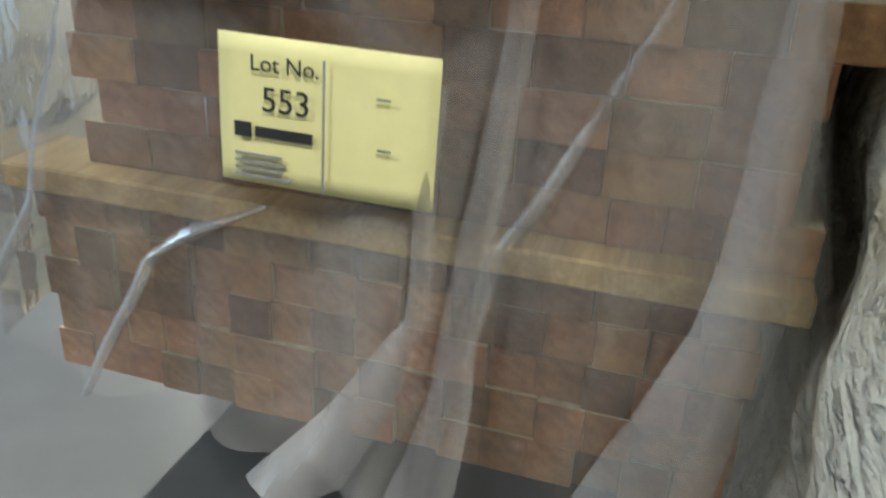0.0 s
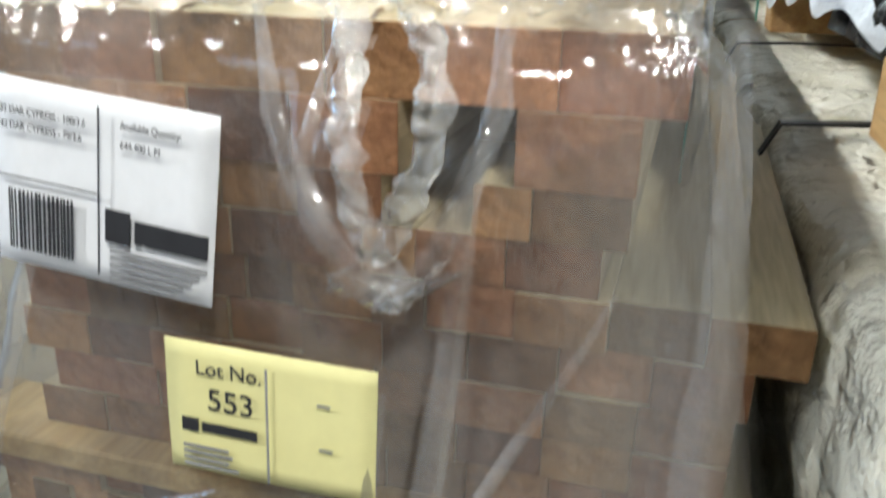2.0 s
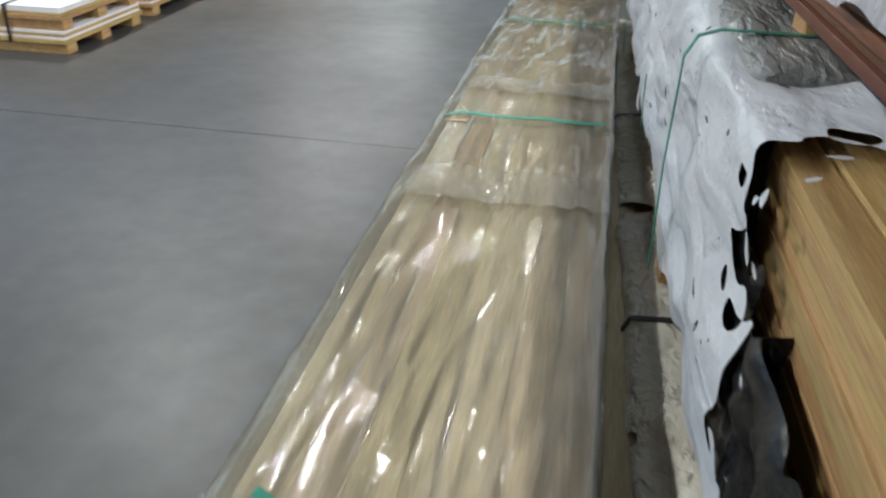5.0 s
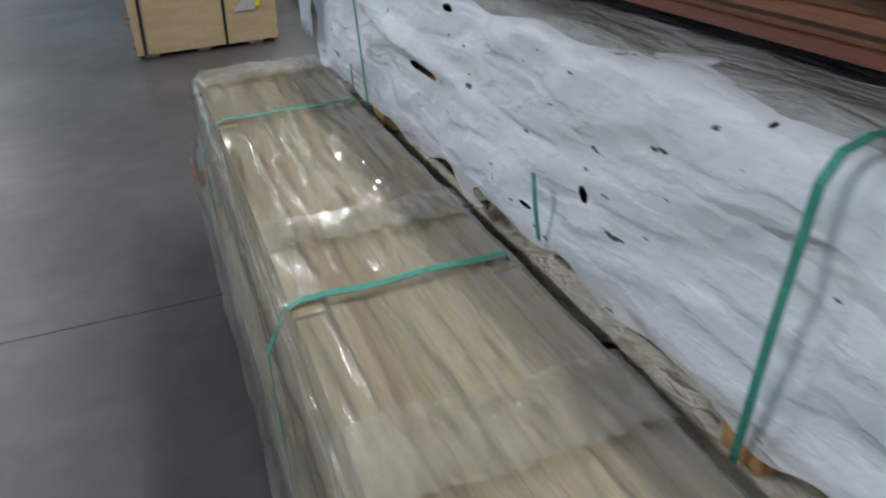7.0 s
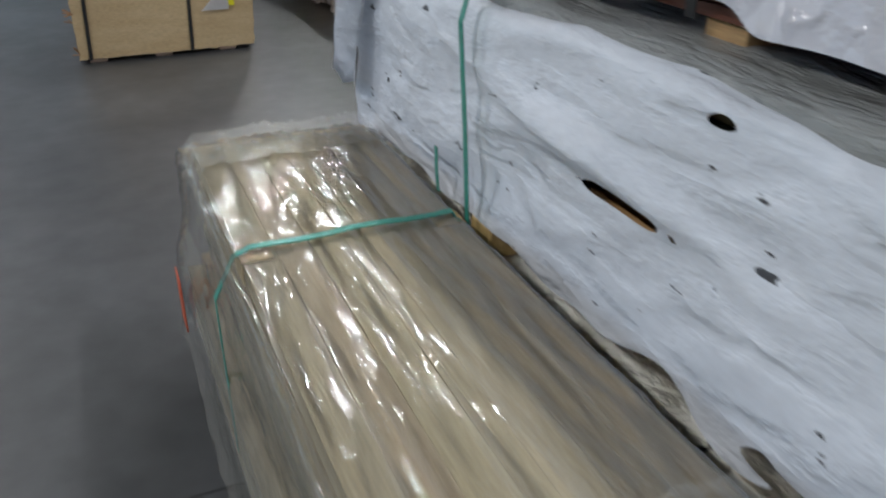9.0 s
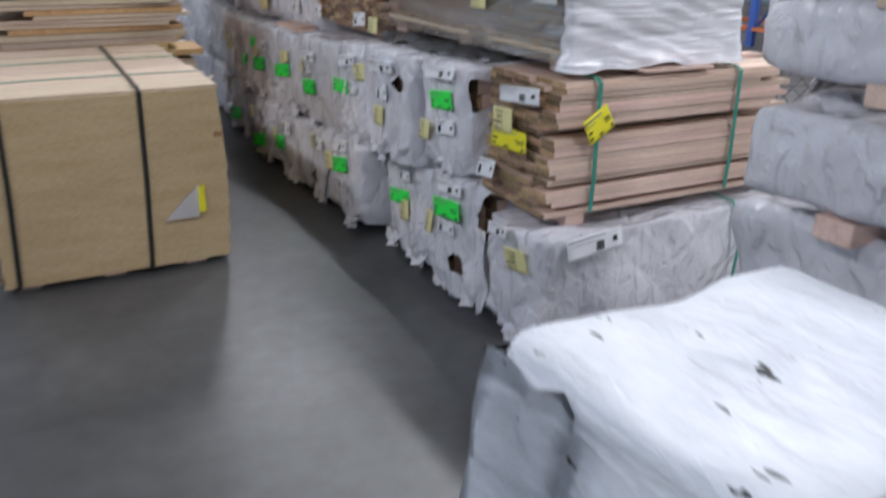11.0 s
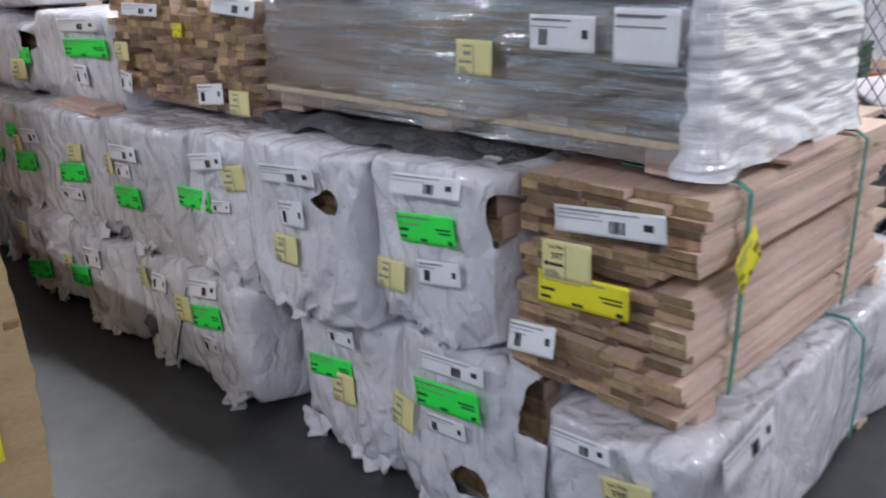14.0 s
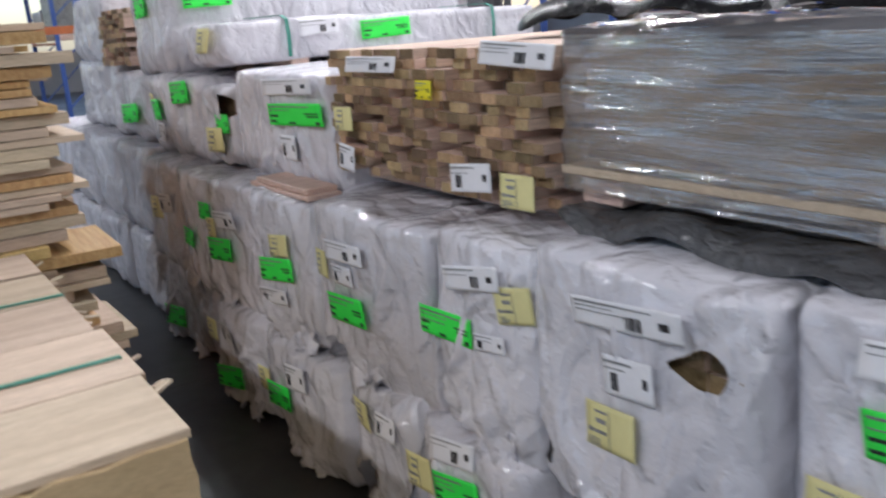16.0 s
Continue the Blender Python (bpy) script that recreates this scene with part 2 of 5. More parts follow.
INK = material("black_ink", (0.025, 0.025, 0.03), 0.5, bump=0)
INK_GREY = material("grey_ink", (0.30, 0.30, 0.31), 0.5, bump=0)
ORANGE = material("orange_rack_steel", (0.62, 0.17, 0.05), 0.45, second=(0.5, 0.13, 0.04), scale=5)
BLUE = material("blue_rack_steel", (0.05, 0.12, 0.42), 0.45, second=(0.04, 0.1, 0.35), scale=5)
STEEL = material("galvanised_steel", (0.42, 0.43, 0.45), 0.45, 0.7, second=(0.3, 0.31, 0.33), scale=8)
DARK_STEEL = material("dark_painted_steel", (0.10, 0.10, 0.11), 0.5, second=(0.15, 0.14, 0.15), scale=4)
CARTON = material("grey_load_carton", (0.30, 0.28, 0.28), 0.7, second=(0.4, 0.38, 0.38), scale=2, vary=0.3)
CARPET = material("grey_carpet_back", (0.66, 0.62, 0.65), 0.9, second=(0.56, 0.53, 0.55), scale=6, fine=120, bump=0.3)
CARPET_PILE = material("dark_carpet_pile", (0.09, 0.085, 0.085), 0.95, second=(0.05, 0.05, 0.05), scale=30, bump=0.5)
WALL = material("painted_metal_cladding", (0.46, 0.46, 0.48), 0.6, second=(0.4, 0.4, 0.42), scale=1.2)
ROOF = material("roof_sheet", (0.36, 0.36, 0.38), 0.6, second=(0.3, 0.3, 0.32), scale=1.2)
GREEN_CRATE = material("green_plastic_crate", (0.05, 0.14, 0.06), 0.5, second=(0.03, 0.04, 0.035), scale=3)
RED_TAG = material("orange_red_tag", (0.75, 0.12, 0.04), 0.5)
PINK = material("pink_board", (0.62, 0.40, 0.34), 0.7, second=(0.55, 0.34, 0.28), scale=3)
LAMP_BODY = material("lamp_housing", (0.75, 0.75, 0.75), 0.4)


# ---- building helpers ----
def mesh_object(name, bm, mats, parent=None, label="", smooth=False):
    me = bpy.data.meshes.new(name)
    bm.to_mesh(me)
    bm.free()
    for m in (mats if isinstance(mats, (list, tuple)) else [mats]):
        me.materials.append(m)
    if smooth:
        me.polygons.foreach_set("use_smooth", [True] * len(me.polygons))
    return adopt(new(name, me), parent, label)


BASE = {}


def adopt(ob, parent=None, label=""):
    if parent is not None:
        ob.parent = parent
        ob.matrix_parent_inverse = Matrix.Translation(-Vector(BASE.get(parent.name, (0, 0, 0))))
    return tagged(ob, label)


def part(name, bm, mat, parent, label="", smooth=False):
    return mesh_object(name, bm, mat, parent, label, smooth)


def thing(name, base, label, category, group="", kind=""):
    """An empty at the thing's base; parts are built in world metres."""
    e = new(name)
    e.location = base
    BASE[e.name] = base
    e.empty_display_size = 0.1
    return tagged(e, label, category, group, kind)


def add_box(bm, a, b, chamfer=0.0, turn=None):
    r = bmesh.ops.create_cube(bm, size=1)
    vs = r["verts"]
    for v in vs:
        v.co = Vector([(p + q) / 2 + c * (q - p) for p, q, c in zip(a, b, v.co)])
    if turn is not None:
        c = (Vector(a) + Vector(b)) / 2
        for v in vs:
            v.co = c + turn @ (v.co - c)
    if chamfer:
        es = {e for v in vs for e in v.link_edges}
        bmesh.ops.bevel(bm, geom=list(es), offset=chamfer, segments=1, affect="EDGES")


def boxes(*pairs, chamfer=0.0):
    bm = bmesh.new()
    for a, b in pairs:
        add_box(bm, a, b, chamfer)
    return bm


def bar(bm, a, b, w, d=None, up=(0, 0, 1)):
    """A square bar from a to b."""
    a, b = Vector(a), Vector(b)
    z = (b - a).normalized()
    u = Vector(up) if abs(z.dot(Vector(up))) < 0.95 else Vector((1, 0, 0))
    x = z.cross(u).normalized() * w / 2
    y = z.cross(x).normalized() * (d or w) / 2
    ring = [[bm.verts.new(p + sx * x + sy * y) for sx, sy in ((-1, -1), (1, -1), (1, 1), (-1, 1))] for p in (a, b)]
    for i in range(4):
        bm.faces.new((ring[0][i], ring[0][(i + 1) % 4], ring[1][(i + 1) % 4], ring[1][i]))
    bm.faces.new(ring[0][::-1])
    bm.faces.new(ring[1])


BOARDS = {}


def board(name, size, mats, parent, at, label="", end_axis=1, turn=0.0):
    """One stick of timber; alike sticks share a mesh. mats: face, end grain."""
    key = (tuple(round(s, 4) for s in size), mats[0].name, mats[1].name, end_axis)
    if key not in BOARDS:
        bm = bmesh.new()
        add_box(bm, [-s / 2 for s in size], [s / 2 for s in size], 0.0006)
        for f in bm.faces:
            if abs(f.normal[end_axis]) > 0.3:
                f.material_index = 1
        me = bpy.data.meshes.new(name)
        bm.to_mesh(me)
        bm.free()
        for m in mats:
            me.materials.append(m)
        BOARDS[key] = me
    ob = new(name, BOARDS[key])
    ob.location = at
    if turn:
        ob.rotation_euler = (0, 0, turn)
    return adopt(ob, parent, label)


def fold(p, s, seed):
    return noise.noise(Vector((p[0] * s[0] + seed, p[1] * s[1] + seed * 0.7, p[2] * s[2] - seed)))


def draped(a, b, res, amp, seed, radius=0.03, folds=((5, 1.2, 3), (22, 4, 9)), bottom=False, skirt=0.0, sag=0.0,
           tears=(), open_faces=(), rag=0.0):
    """A sheet laid over a block from a to b: rounded edges, folds, an uneven hem. tears: (centre, half sizes) cut away."""
    a, b = Vector(a), Vector(b)
    n = [max(2, round((b[i] - a[i]) / res[i])) for i in range(3)]
    verts, faces = {}, []

    def vid(i, j, k):
        if (i, j, k) not in verts:
            verts[(i, j, k)] = len(verts)
        return verts[(i, j, k)]

    sides = [(0, 0), (0, 1), (1, 0), (1, 1), (2, 1)] + ([(2, 0)] if bottom else [])
    for ax, end in sides:
        if (ax, end) in open_faces:
            continue
        u, v = [q for q in range(3) if q != ax]
        for i in range(n[u]):
            for j in range(n[v]):
                ids = []
                for di, dj in ((0, 0), (1, 0), (1, 1), (0, 1)):
                    g = [0, 0, 0]
                    g[ax], g[u], g[v] = end * n[ax], i + di, j + dj
                    ids.append(vid(*g))
                flip = (end == 1) != (ax == 1)
                faces.append(ids if flip else ids[::-1])
    pts = []
    for (i, j, k) in verts:
        p = Vector([a[q] + (b[q] - a[q]) * g / n[q] for q, g in enumerate((i, j, k))])
        core = Vector([min(max(p[q], a[q] + radius), b[q] - radius) for q in range(3)])
        if not bottom:
            core.z = max(a.z, min(p.z, b.z - radius))
        d = p - core
        nrm = d.normalized() if d.length > 1e-6 else Vector((0, 0, 1))
        q = core + nrm * radius
        f1, f2 = fold(p, folds[0], seed), fold(p, folds[1], seed + 11)
        sh = (p.x + 0.35 * p.z, p.y - 0.3 * p.z, p.z + 0.35 * p.y + 0.3 * p.x)
        ridge = noise.voronoi(Vector([sh[q] * folds[1][q] + seed * 1.7 for q in range(3)]))[0][0] - 0.4
        q += nrm * (amp * (0.45 * f1 + 0.15 * f2 + 0.85 * ridge))
        low = max(0.0, 1 - (p.z - a.z) / 0.14)
        if skirt and low > 0 and not bottom:
            flat = Vector((nrm.x, nrm.y, 0))
            q += flat * skirt * low * low * (0.8 + 1.6 * abs(fold(p, (7, 7, 0), seed + 5)))
            q.z += 0.05 * low * fold(p, (6, 6, 0), seed + 9) * (1 if rag else 0.4)
        if sag and nrm.z > 0.8:
            q.z += sag * fold(p, (3, 3, 0), seed + 3)
        pts.append(q)
    if tears:
        src = list(pts)
        keep = []
        for f in faces:
            c = sum((src[i] for i in f), Vector()) / 4
            cut = False
            for tc, th in tears:
                d = [(c[q] - tc[q]) / th[q] for q in range(3)]
                if math.sqrt(sum(e * e for e in d)) < 1 + 0.45 * noise.noise(c * 26) + 0.25 * noise.noise(c * 70):
                    cut = True
            if not cut:
                keep.append(f)
        faces = keep
    bm = bmesh.new()
    vs = [bm.verts.new(p) for p in pts]
    for f in faces:
        bm.faces.new([vs[i] for i in f])
    bmesh.ops.delete(bm, geom=[v for v in bm.verts if not v.link_faces], context="VERTS")
    if tears:
        rim = [v for v in bm.verts if any(e.is_boundary for e in v.link_edges)]
        for _ in range(4):
            to = {}
            for v in rim:
                near = [e.other_vert(v).co for e in v.link_edges if e.is_boundary]
                to[v] = v.co * 0.4 + sum(near, Vector()) / len(near) * 0.6
            for v, c in to.items():
                v.co = c
    return bm


def ribbon(points, width, across, thick=0.0012):
    """A flat band along points; across: the direction of its width."""
    bm = bmesh.new()
    across = Vector(across).normalized() * width / 2
    pts = [Vector(p) for p in points]
    rows = []
    for i, p in enumerate(pts):
        t = (pts[min(i + 1, len(pts) - 1)] - pts[max(i - 1, 0)]).normalized()
        nrm = t.cross(across).normalized() * thick / 2
        rows.append([bm.verts.new(p + s * across + o * nrm) for s, o in ((-1, -1), (1, -1), (1, 1), (-1, 1))])
    for r, s in zip(rows, rows[1:]):
        for i in range(4):
            bm.faces.new((r[i], r[(i + 1) % 4], s[(i + 1) % 4], s[i]))
    bm.faces.new(rows[0][::-1])
    bm.faces.new(rows[-1])
    return bm


def words(text, height, m, mat, parent, name="lettering"):
    cu = bpy.data.curves.new("lettering", "FONT")
    cu.body, cu.size, cu.extrude = text, height * 1.38, 0.0002
    ob = bpy.data.objects.new("lettering", cu)
    me = bpy.data.meshes.new_from_object(ob)
    me.transform(m)
    me.materials.append(mat)
    bpy.data.objects.remove(ob)
    return adopt(new(name, me), parent)


def sheet(w, h, curl, seed, n=8):
    """A thin sheet of paper in its own plane, x to the right, y up, facing +z, origin at its middle."""
    bm = bmesh.new()
    grid = {}
    for side in (0, 1):
        for i in range(n + 1):
            for j in range(n + 1):
                x, y = (i / n - 0.5) * w, (j / n - 0.5) * h
                z = curl * (noise.noise(Vector((x * 9 + seed, y * 9, seed))) + 1.2 * (abs(x / w) * 2) ** 3 * noise.noise(Vector((seed, y * 14, x * 3))))
                grid[side, i, j] = bm.verts.new((x, y, z - 0.0006 * side))
    for i in range(n):
        for j in range(n):
            q = [(i, j), (i + 1, j), (i + 1, j + 1), (i, j + 1)]
            bm.faces.new([grid[(0, *c)] for c in q])
            bm.faces.new([grid[(1, *c)] for c in q[::-1]])
    ed = [(i, 0) for i in range(n)] + [(n, j) for j in range(n)] + [(i, n) for i in range(n, 0, -1)] + [(0, j) for j in range(n, 0, -1)]
    for c, d in zip(ed, ed[1:] + ed[:1]):
        bm.faces.new((grid[(0, *d)], grid[(0, *c)], grid[(1, *c)], grid[(1, *d)]))
    return bm


def print_bars(rows, z=0.0011):
    bm = bmesh.new()
    for x0, y0, x1, y1 in rows:
        add_box(bm, (x0, y0, z - 0.0009), (x1, y1, z))
    return bm


def facing(at, normal, lean=0.0):
    """The pose of a sheet whose face looks along normal."""
    nrm = Vector(normal).normalized()
    x = Vector((0, 0, 1)).cross(nrm).normalized()
    y = nrm.cross(x)
    m = Matrix((x, y, nrm)).transposed().to_4x4()
    return Matrix.Translation(at) @ m @ Matrix.Rotation(radians(lean), 4, "Z")


def rest_on(tree, at, normal, w, h, lift=0.009):
    """The place and lean of a small sheet laid against a surface."""
    m = facing(at, normal)
    hits = []
    for u, v in ((0, 0), (-0.45, -0.45), (0.45, -0.45), (-0.45, 0.45), (0.45, 0.45), (0, 0.4), (0, -0.4), (0.45, 0), (-0.45, 0), (0.22, 0.2), (-0.22, -0.2)):
        p = m @ Vector((u * w, v * h, 0.4))
        loc, _, _, dist = tree.ray_cast(p, -Vector(normal).normalized(), 0.9)
        hits.append(loc)
    if any(q is None for q in hits):
        return at, normal
    across = (hits[2] - hits[1]) + (hits[4] - hits[3])
    upw = (hits[3] - hits[1]) + (hits[4] - hits[2])
    nrm = across.cross(upw).normalized()
    if nrm.dot(Vector(normal)) < 0.94:
        nrm = Vector(normal).normalized()
    mid = max(hits, key=lambda q: (q - hits[0]).dot(nrm))
    base = hits[0] + nrm * max(0.0, min(0.05, (mid - hits[0]).dot(nrm)))
    return tuple(base + nrm * lift), tuple(nrm)


def label_sheet(kind, at, normal, lean=0.0, w=None, h=None, number="", seed=0, on="wrapped timber pack", tree=None):
    rnd = random.Random(seed * 7 + 3)
    spec = {"lot": (0.148, 0.105, PAPER_YELLOW, "pale yellow lot label on "),
            "ticket": (0.26, 0.085, PAPER_WHITE, "white barcode stock label on "),
            "small": (0.13, 0.09, PAPER_WHITE, "small white barcode label on "),
            "green": (0.21, 0.10, PAPER_GREEN, "fluorescent green printed label on "),
            "bright": (0.23, 0.095, PAPER_BRIGHT, "bright yellow printed label on "),
            "plain": (0.21, 0.18, PAPER_WHITE, "white handwritten sheet under the film of ")}[kind]
    w, h = w or spec[0], h or spec[1]
    if tree is not None:
        at, normal = rest_on(tree, at, normal, w, h)
    lab = thing("paper_label", at, spec[3] + on, "label", "labels on the packs")
    BASE[lab.name] = (0, 0, 0)
    lab.matrix_basis = facing(at, normal, lean)
    part("paper", sheet(w, h, 0.0016, seed), spec[2], lab, smooth=True)
    rows, grey = [], []
    if kind == "lot":
        part("fold_line", print_bars([(-0.003 * w, -h * 0.48, 0.006 * w, h * 0.4)], 0.0028), INK_GREY, lab)
        grey = [(-w * 0.42, -h * (0.30 + 0.05 * i), -w * rnd.uniform(0.12, 0.25), -h * (0.28 + 0.05 * i)) for i in range(4)]
        rows = [(-w * 0.42, -h * 0.17, -w * 0.34, -h * 0.07), (-w * 0.32, -h * 0.16, -w * 0.05, -h * 0.09)]
        if number == "553":
            part("staple", print_bars([(w * 0.24, h * 0.20, w * 0.30, h * 0.215), (w * 0.25, -h * 0.13, w * 0.31, -h * 0.115)], 0.0034), STEEL, lab)
        if number:
            words("Lot No.", h * 0.11, Matrix.Translation((-w * 0.34, h * 0.28, 0.0026)), INK, lab)
            words(number, h * 0.17, Matrix.Translation((-w * 0.29, h * 0.02, 0.0026)), INK, lab)
        else:
            rows += [(-w * 0.3, h * 0.30, -w * 0.05, h * 0.35), (-w * 0.27, h * 0.07, -w * 0.07, h * 0.17)]
    else:
        y = 0.36 * h
        while y > 0.0 * h:
            x1 = rnd.uniform(0.0, 0.2) * w
            grey.append((-0.46 * w, y, x1 - 0.1 * w if kind != "plain" else 0.3 * w, y + 0.028 * h))
            y -= rnd.uniform(0.14, 0.24) * h
        grey.append((-0.46 * w, 0.33 * h, rnd.uniform(0.1, 0.3) * w, 0.375 * h))
        if kind in ("ticket", "small"):
            x = 0.02 * w if kind == "ticket" else -0.34 * w
            for i in range(9):
                rows.append((x, -0.34 * h, x + rnd.choice((0.004, 0.008)) * w * 1.2, 0.10 * h))
                x += 0.016 * w
            rows.append((0.32 * w, -0.12 * h, 0.40 * w, 0.12 * h))
        if kind in ("green", "bright"):
            rows += [(-0.46 * w, -0.1 * h, -0.3 * w, -0.02 * h), (-0.46 * w, -0.34 * h, -0.34 * w, -0.26 * h), (-0.1 * w, -0.4 * h, 0.02 * w, -0.32 * h),
                     (0.2 * w, 0.02 * h, 0.44 * w, 0.07 * h), (0.24 * w, -0.1 * h, 0.44 * w, -0.05 * h), (0.38 * w, -0.42 * h, 0.45 * w, -0.3 * h)]
    if rows:
        tagged(part("print", print_bars(rows, 0.0028), INK if number or kind != "lot" else INK_GREY, lab), kind="stuff")
    if grey:
        tagged(part("fine_print", print_bars(grey, 0.0028), INK_GREY, lab), kind="stuff")
    return lab


# ---- building ----
floor = thing("floor", (0, 0, 0), "grey worn concrete warehouse floor with sawn joints", "floor", kind="structure")
for y0, y1 in ((-12, -2.957), (-2.951, 3.042), (3.048, 9.04), (9.046, 15.04), (15.046, 34)):
    part("slab", boxes(((-14, y0, -0.15), (26, y1, 0))), CONCRETE, floor)
part("joint", boxes(*[((-14, y, -0.14), (26, y + 0.02, -0.006)) for y in (-2.966, 3.035, 9.033, 15.033)]), JOINT, floor)

ceiling = tagged(mesh_object("ceiling", boxes(((-14.2, -12.2, 7.4), (26.2, 34.2, 7.5))), ROOF), "grey metal roof sheeting of the warehouse", "ceiling", kind="structure")


def window_wall(name, along, fixed, lo, hi, z0, z1, step, outward):
    """A clad wall with a band of tall translucent windows."""
    w = thing(name, (fixed, lo, 0) if along == "y" else (lo, fixed, 0), "clad warehouse wall with a band of bright windows", "wall", kind="structure")
    t = 0.15 * outward

    def block(u0, u1, za, zb, th=t):
        p, q = min(fixed, fixed + th), max(fixed, fixed + th)
        return ((p, u0, za), (q, u1, zb)) if along == "y" else ((u0, p, za), (u1, q, zb))

    part("lower_wall", boxes(block(lo, hi, 0, z0)), WALL, w)
    part("upper_wall", boxes(block(lo, hi, z1, 7.4)), WALL, w)
    u = lo
    while u < hi - 0.1:
        part("mullion", boxes(block(u, u + 0.3, z0, z1)), DARK_STEEL, w)
        top = min(u + step, hi)
        part("window_bar", boxes(block(u + 0.3, top, (z0 + z1) / 2 - 0.04, (z0 + z1) / 2 + 0.04, t * 0.5)), DARK_STEEL, w)
        u += step
    return w


window_wall("wall_east", "y", 26, -12, 34, 1.3, 6.4, 4.2, 1)
window_wall("wall_north", "x", 34, -14, 26, 1.3, 6.4, 4.2, 1)
# unseen wall; its window band is added to brighten faces turned to -x
window_wall("wall_west", "y", -14, -12, 34, 2.2, 6.4, 4.2, -1)
for nm, a, b in (("wall_south", (-14, -12.15, 0), (26, -12, 7.4)),):
    tagged(mesh_object(nm, boxes((a, b)), WALL), "plain grey clad warehouse wall", "wall", kind="structure")

for y in (9.5, 15.5, 21.5, 27.5):
    tr = thing("roof_truss", (-14, y, 6.0), "grey steel roof truss spanning the warehouse", "truss", "roof trusses")
    bm = bmesh.new()
    bar(bm, (-14, y, 5.6), (26, y, 5.6), 0.1)
    bar(bm, (-14, y, 7.3), (26, y, 7.3), 0.12)
    part("chord", bm, STEEL, tr)
    bm = bmesh.new()
    for i in range(20):
        bar(bm, (-14 + 2 * i, y, 5.6 + 1.7 * (i % 2)), (-12 + 2 * i, y, 5.6 + 1.7 * ((i + 1) % 2)), 0.07)
    part("web", bm, STEEL, tr)
for x, y in ((7.2, 14.2), (15.0, 9.5), (15.0, 15.5), (7.2, 21.5)):
    col = thing("steel_column", (x, y, 0), "dark grey steel roof column", "column", "roof columns")
    part("flange", boxes(((x - 0.16, y - 0.16, 0), (x - 0.14, y + 0.16, 7.3)), ((x + 0.14, y - 0.16, 0), (x + 0.16, y + 0.16, 7.3))), DARK_STEEL, col)
    part("web", boxes(((x - 0.14, y - 0.012, 0), (x + 0.14, y + 0.012, 7.3))), DARK_STEEL, col)
for x, y in LAMPS:
    lf = thing("ceiling_lamp", (x, y, LAMP_Z), "white ceiling batten lamp hung on rods, lit", "lamp", "ceiling lamps")
    part("housing", boxes(((x - 0.14, y - 0.8, LAMP_Z + 0.02), (x + 0.14, y + 0.8, LAMP_Z + 0.1)), chamfer=0.01), LAMP_BODY, lf)
    for d in (-0.6, 0.6):
        bm = bmesh.new()
        bar(bm, (x, y + d, LAMP_Z + 0.1), (x, y + d, 7.4), 0.015)
        part("rod", bm, STEEL, lf)


# ---- pack of cypress sticks under clear film ----
def strap_over(parent, y, x0, x1, z, lowl, lowr, mat=None, w=0.019, name="strap", lift=0.004, wander=0.0):
    out = 0.006 if wander == 0 else 0.066
    pts = [(x0 - out, y + wander, lowl), (x0 - out + 0.002, y + wander * 0.4, z - 0.06), (x0 - 0.02, y, z + lift * 0.4), (x0 + 0.012, y, z + lift)]
    for i in range(1, 8):
        u = i / 8
        pts.append((x0 + (x1 - x0) * u, y + 0.004 * math.sin(9 * u + y), z + lift + 0.0015 * math.sin(14 * u)))
    pts += [(x1 - 0.012, y, z + lift), (x1 + 0.004, y + wander * 0.4, z - 0.03), (x1 + 0.004, y + wander, lowr)]
    return part(name, ribbon(pts, w, (0, 1, 0), 0.002), mat or STRAP, parent)


pack = thing("cypress_pack", (0.21, 1.8, 0), "pack of red-brown cypress sticks under torn clear film", "timber pack")
for y in (0.35, 1.8, 3.25):
    part("bearer", boxes(((-0.02, y - 0.045, 0), (0.46, y + 0.045, 0.103)), chamfer=0.003), OAK, pack)
rnd = random.Random(5)
MAT_C = (CYPRESS, CYPRESS_END)
# small square sticks below
zz = 0.1036
for r in range(5):
    for c in range(16):
        board("stick", (0.0334, 3.58, 0.0335), MAT_C, pack, (-0.042 + 0.0335 * c + rnd.uniform(-0.0006, 0.0006) + 0.004 * (r % 2), 1.8 + rnd.uniform(-0.005, 0.003), zz + 0.0166))
    zz += 0.0336
# spacer boards between the layers
for y in (0.02, 1.2, 2.4, 3.58):
    part("spacer", boxes(((-0.06 if y < 1 else -0.02, y - 0.035, zz), (0.5 if y < 1 else 0.45, y + 0.035, zz + 0.02)), chamfer=0.002), PINE, pack)
zz += 0.021
# larger sticks above
for r in range(9):
    tall, broad = (0.031, 0.054) if r < 7 else (0.0425, 0.0665)
    x = (0.0, 0.014, -0.006)[r % 3]
    while x < (0.50 if r < 5 else 0.425) - 0.03:
        wide = broad if rnd.random() < 0.85 else broad * 0.62
        if r in (6, 7) and 0.235 < x < 0.30:
            board("stick", (round(wide - 0.0003, 4), 3.34, tall - 0.0002), MAT_C, pack, (x + wide / 2, 1.92 + rnd.uniform(-0.02, 0.02), zz + tall / 2))
            x += wide
            continue
        board("stick", (round(wide - 0.0003, 4), 3.58, tall - 0.0002), MAT_C, pack, (x + wide / 2, 1.8 + rnd.uniform(-0.006, 0.003), zz + tall / 2))
        x += wide
    zz += tall
TOP = zz
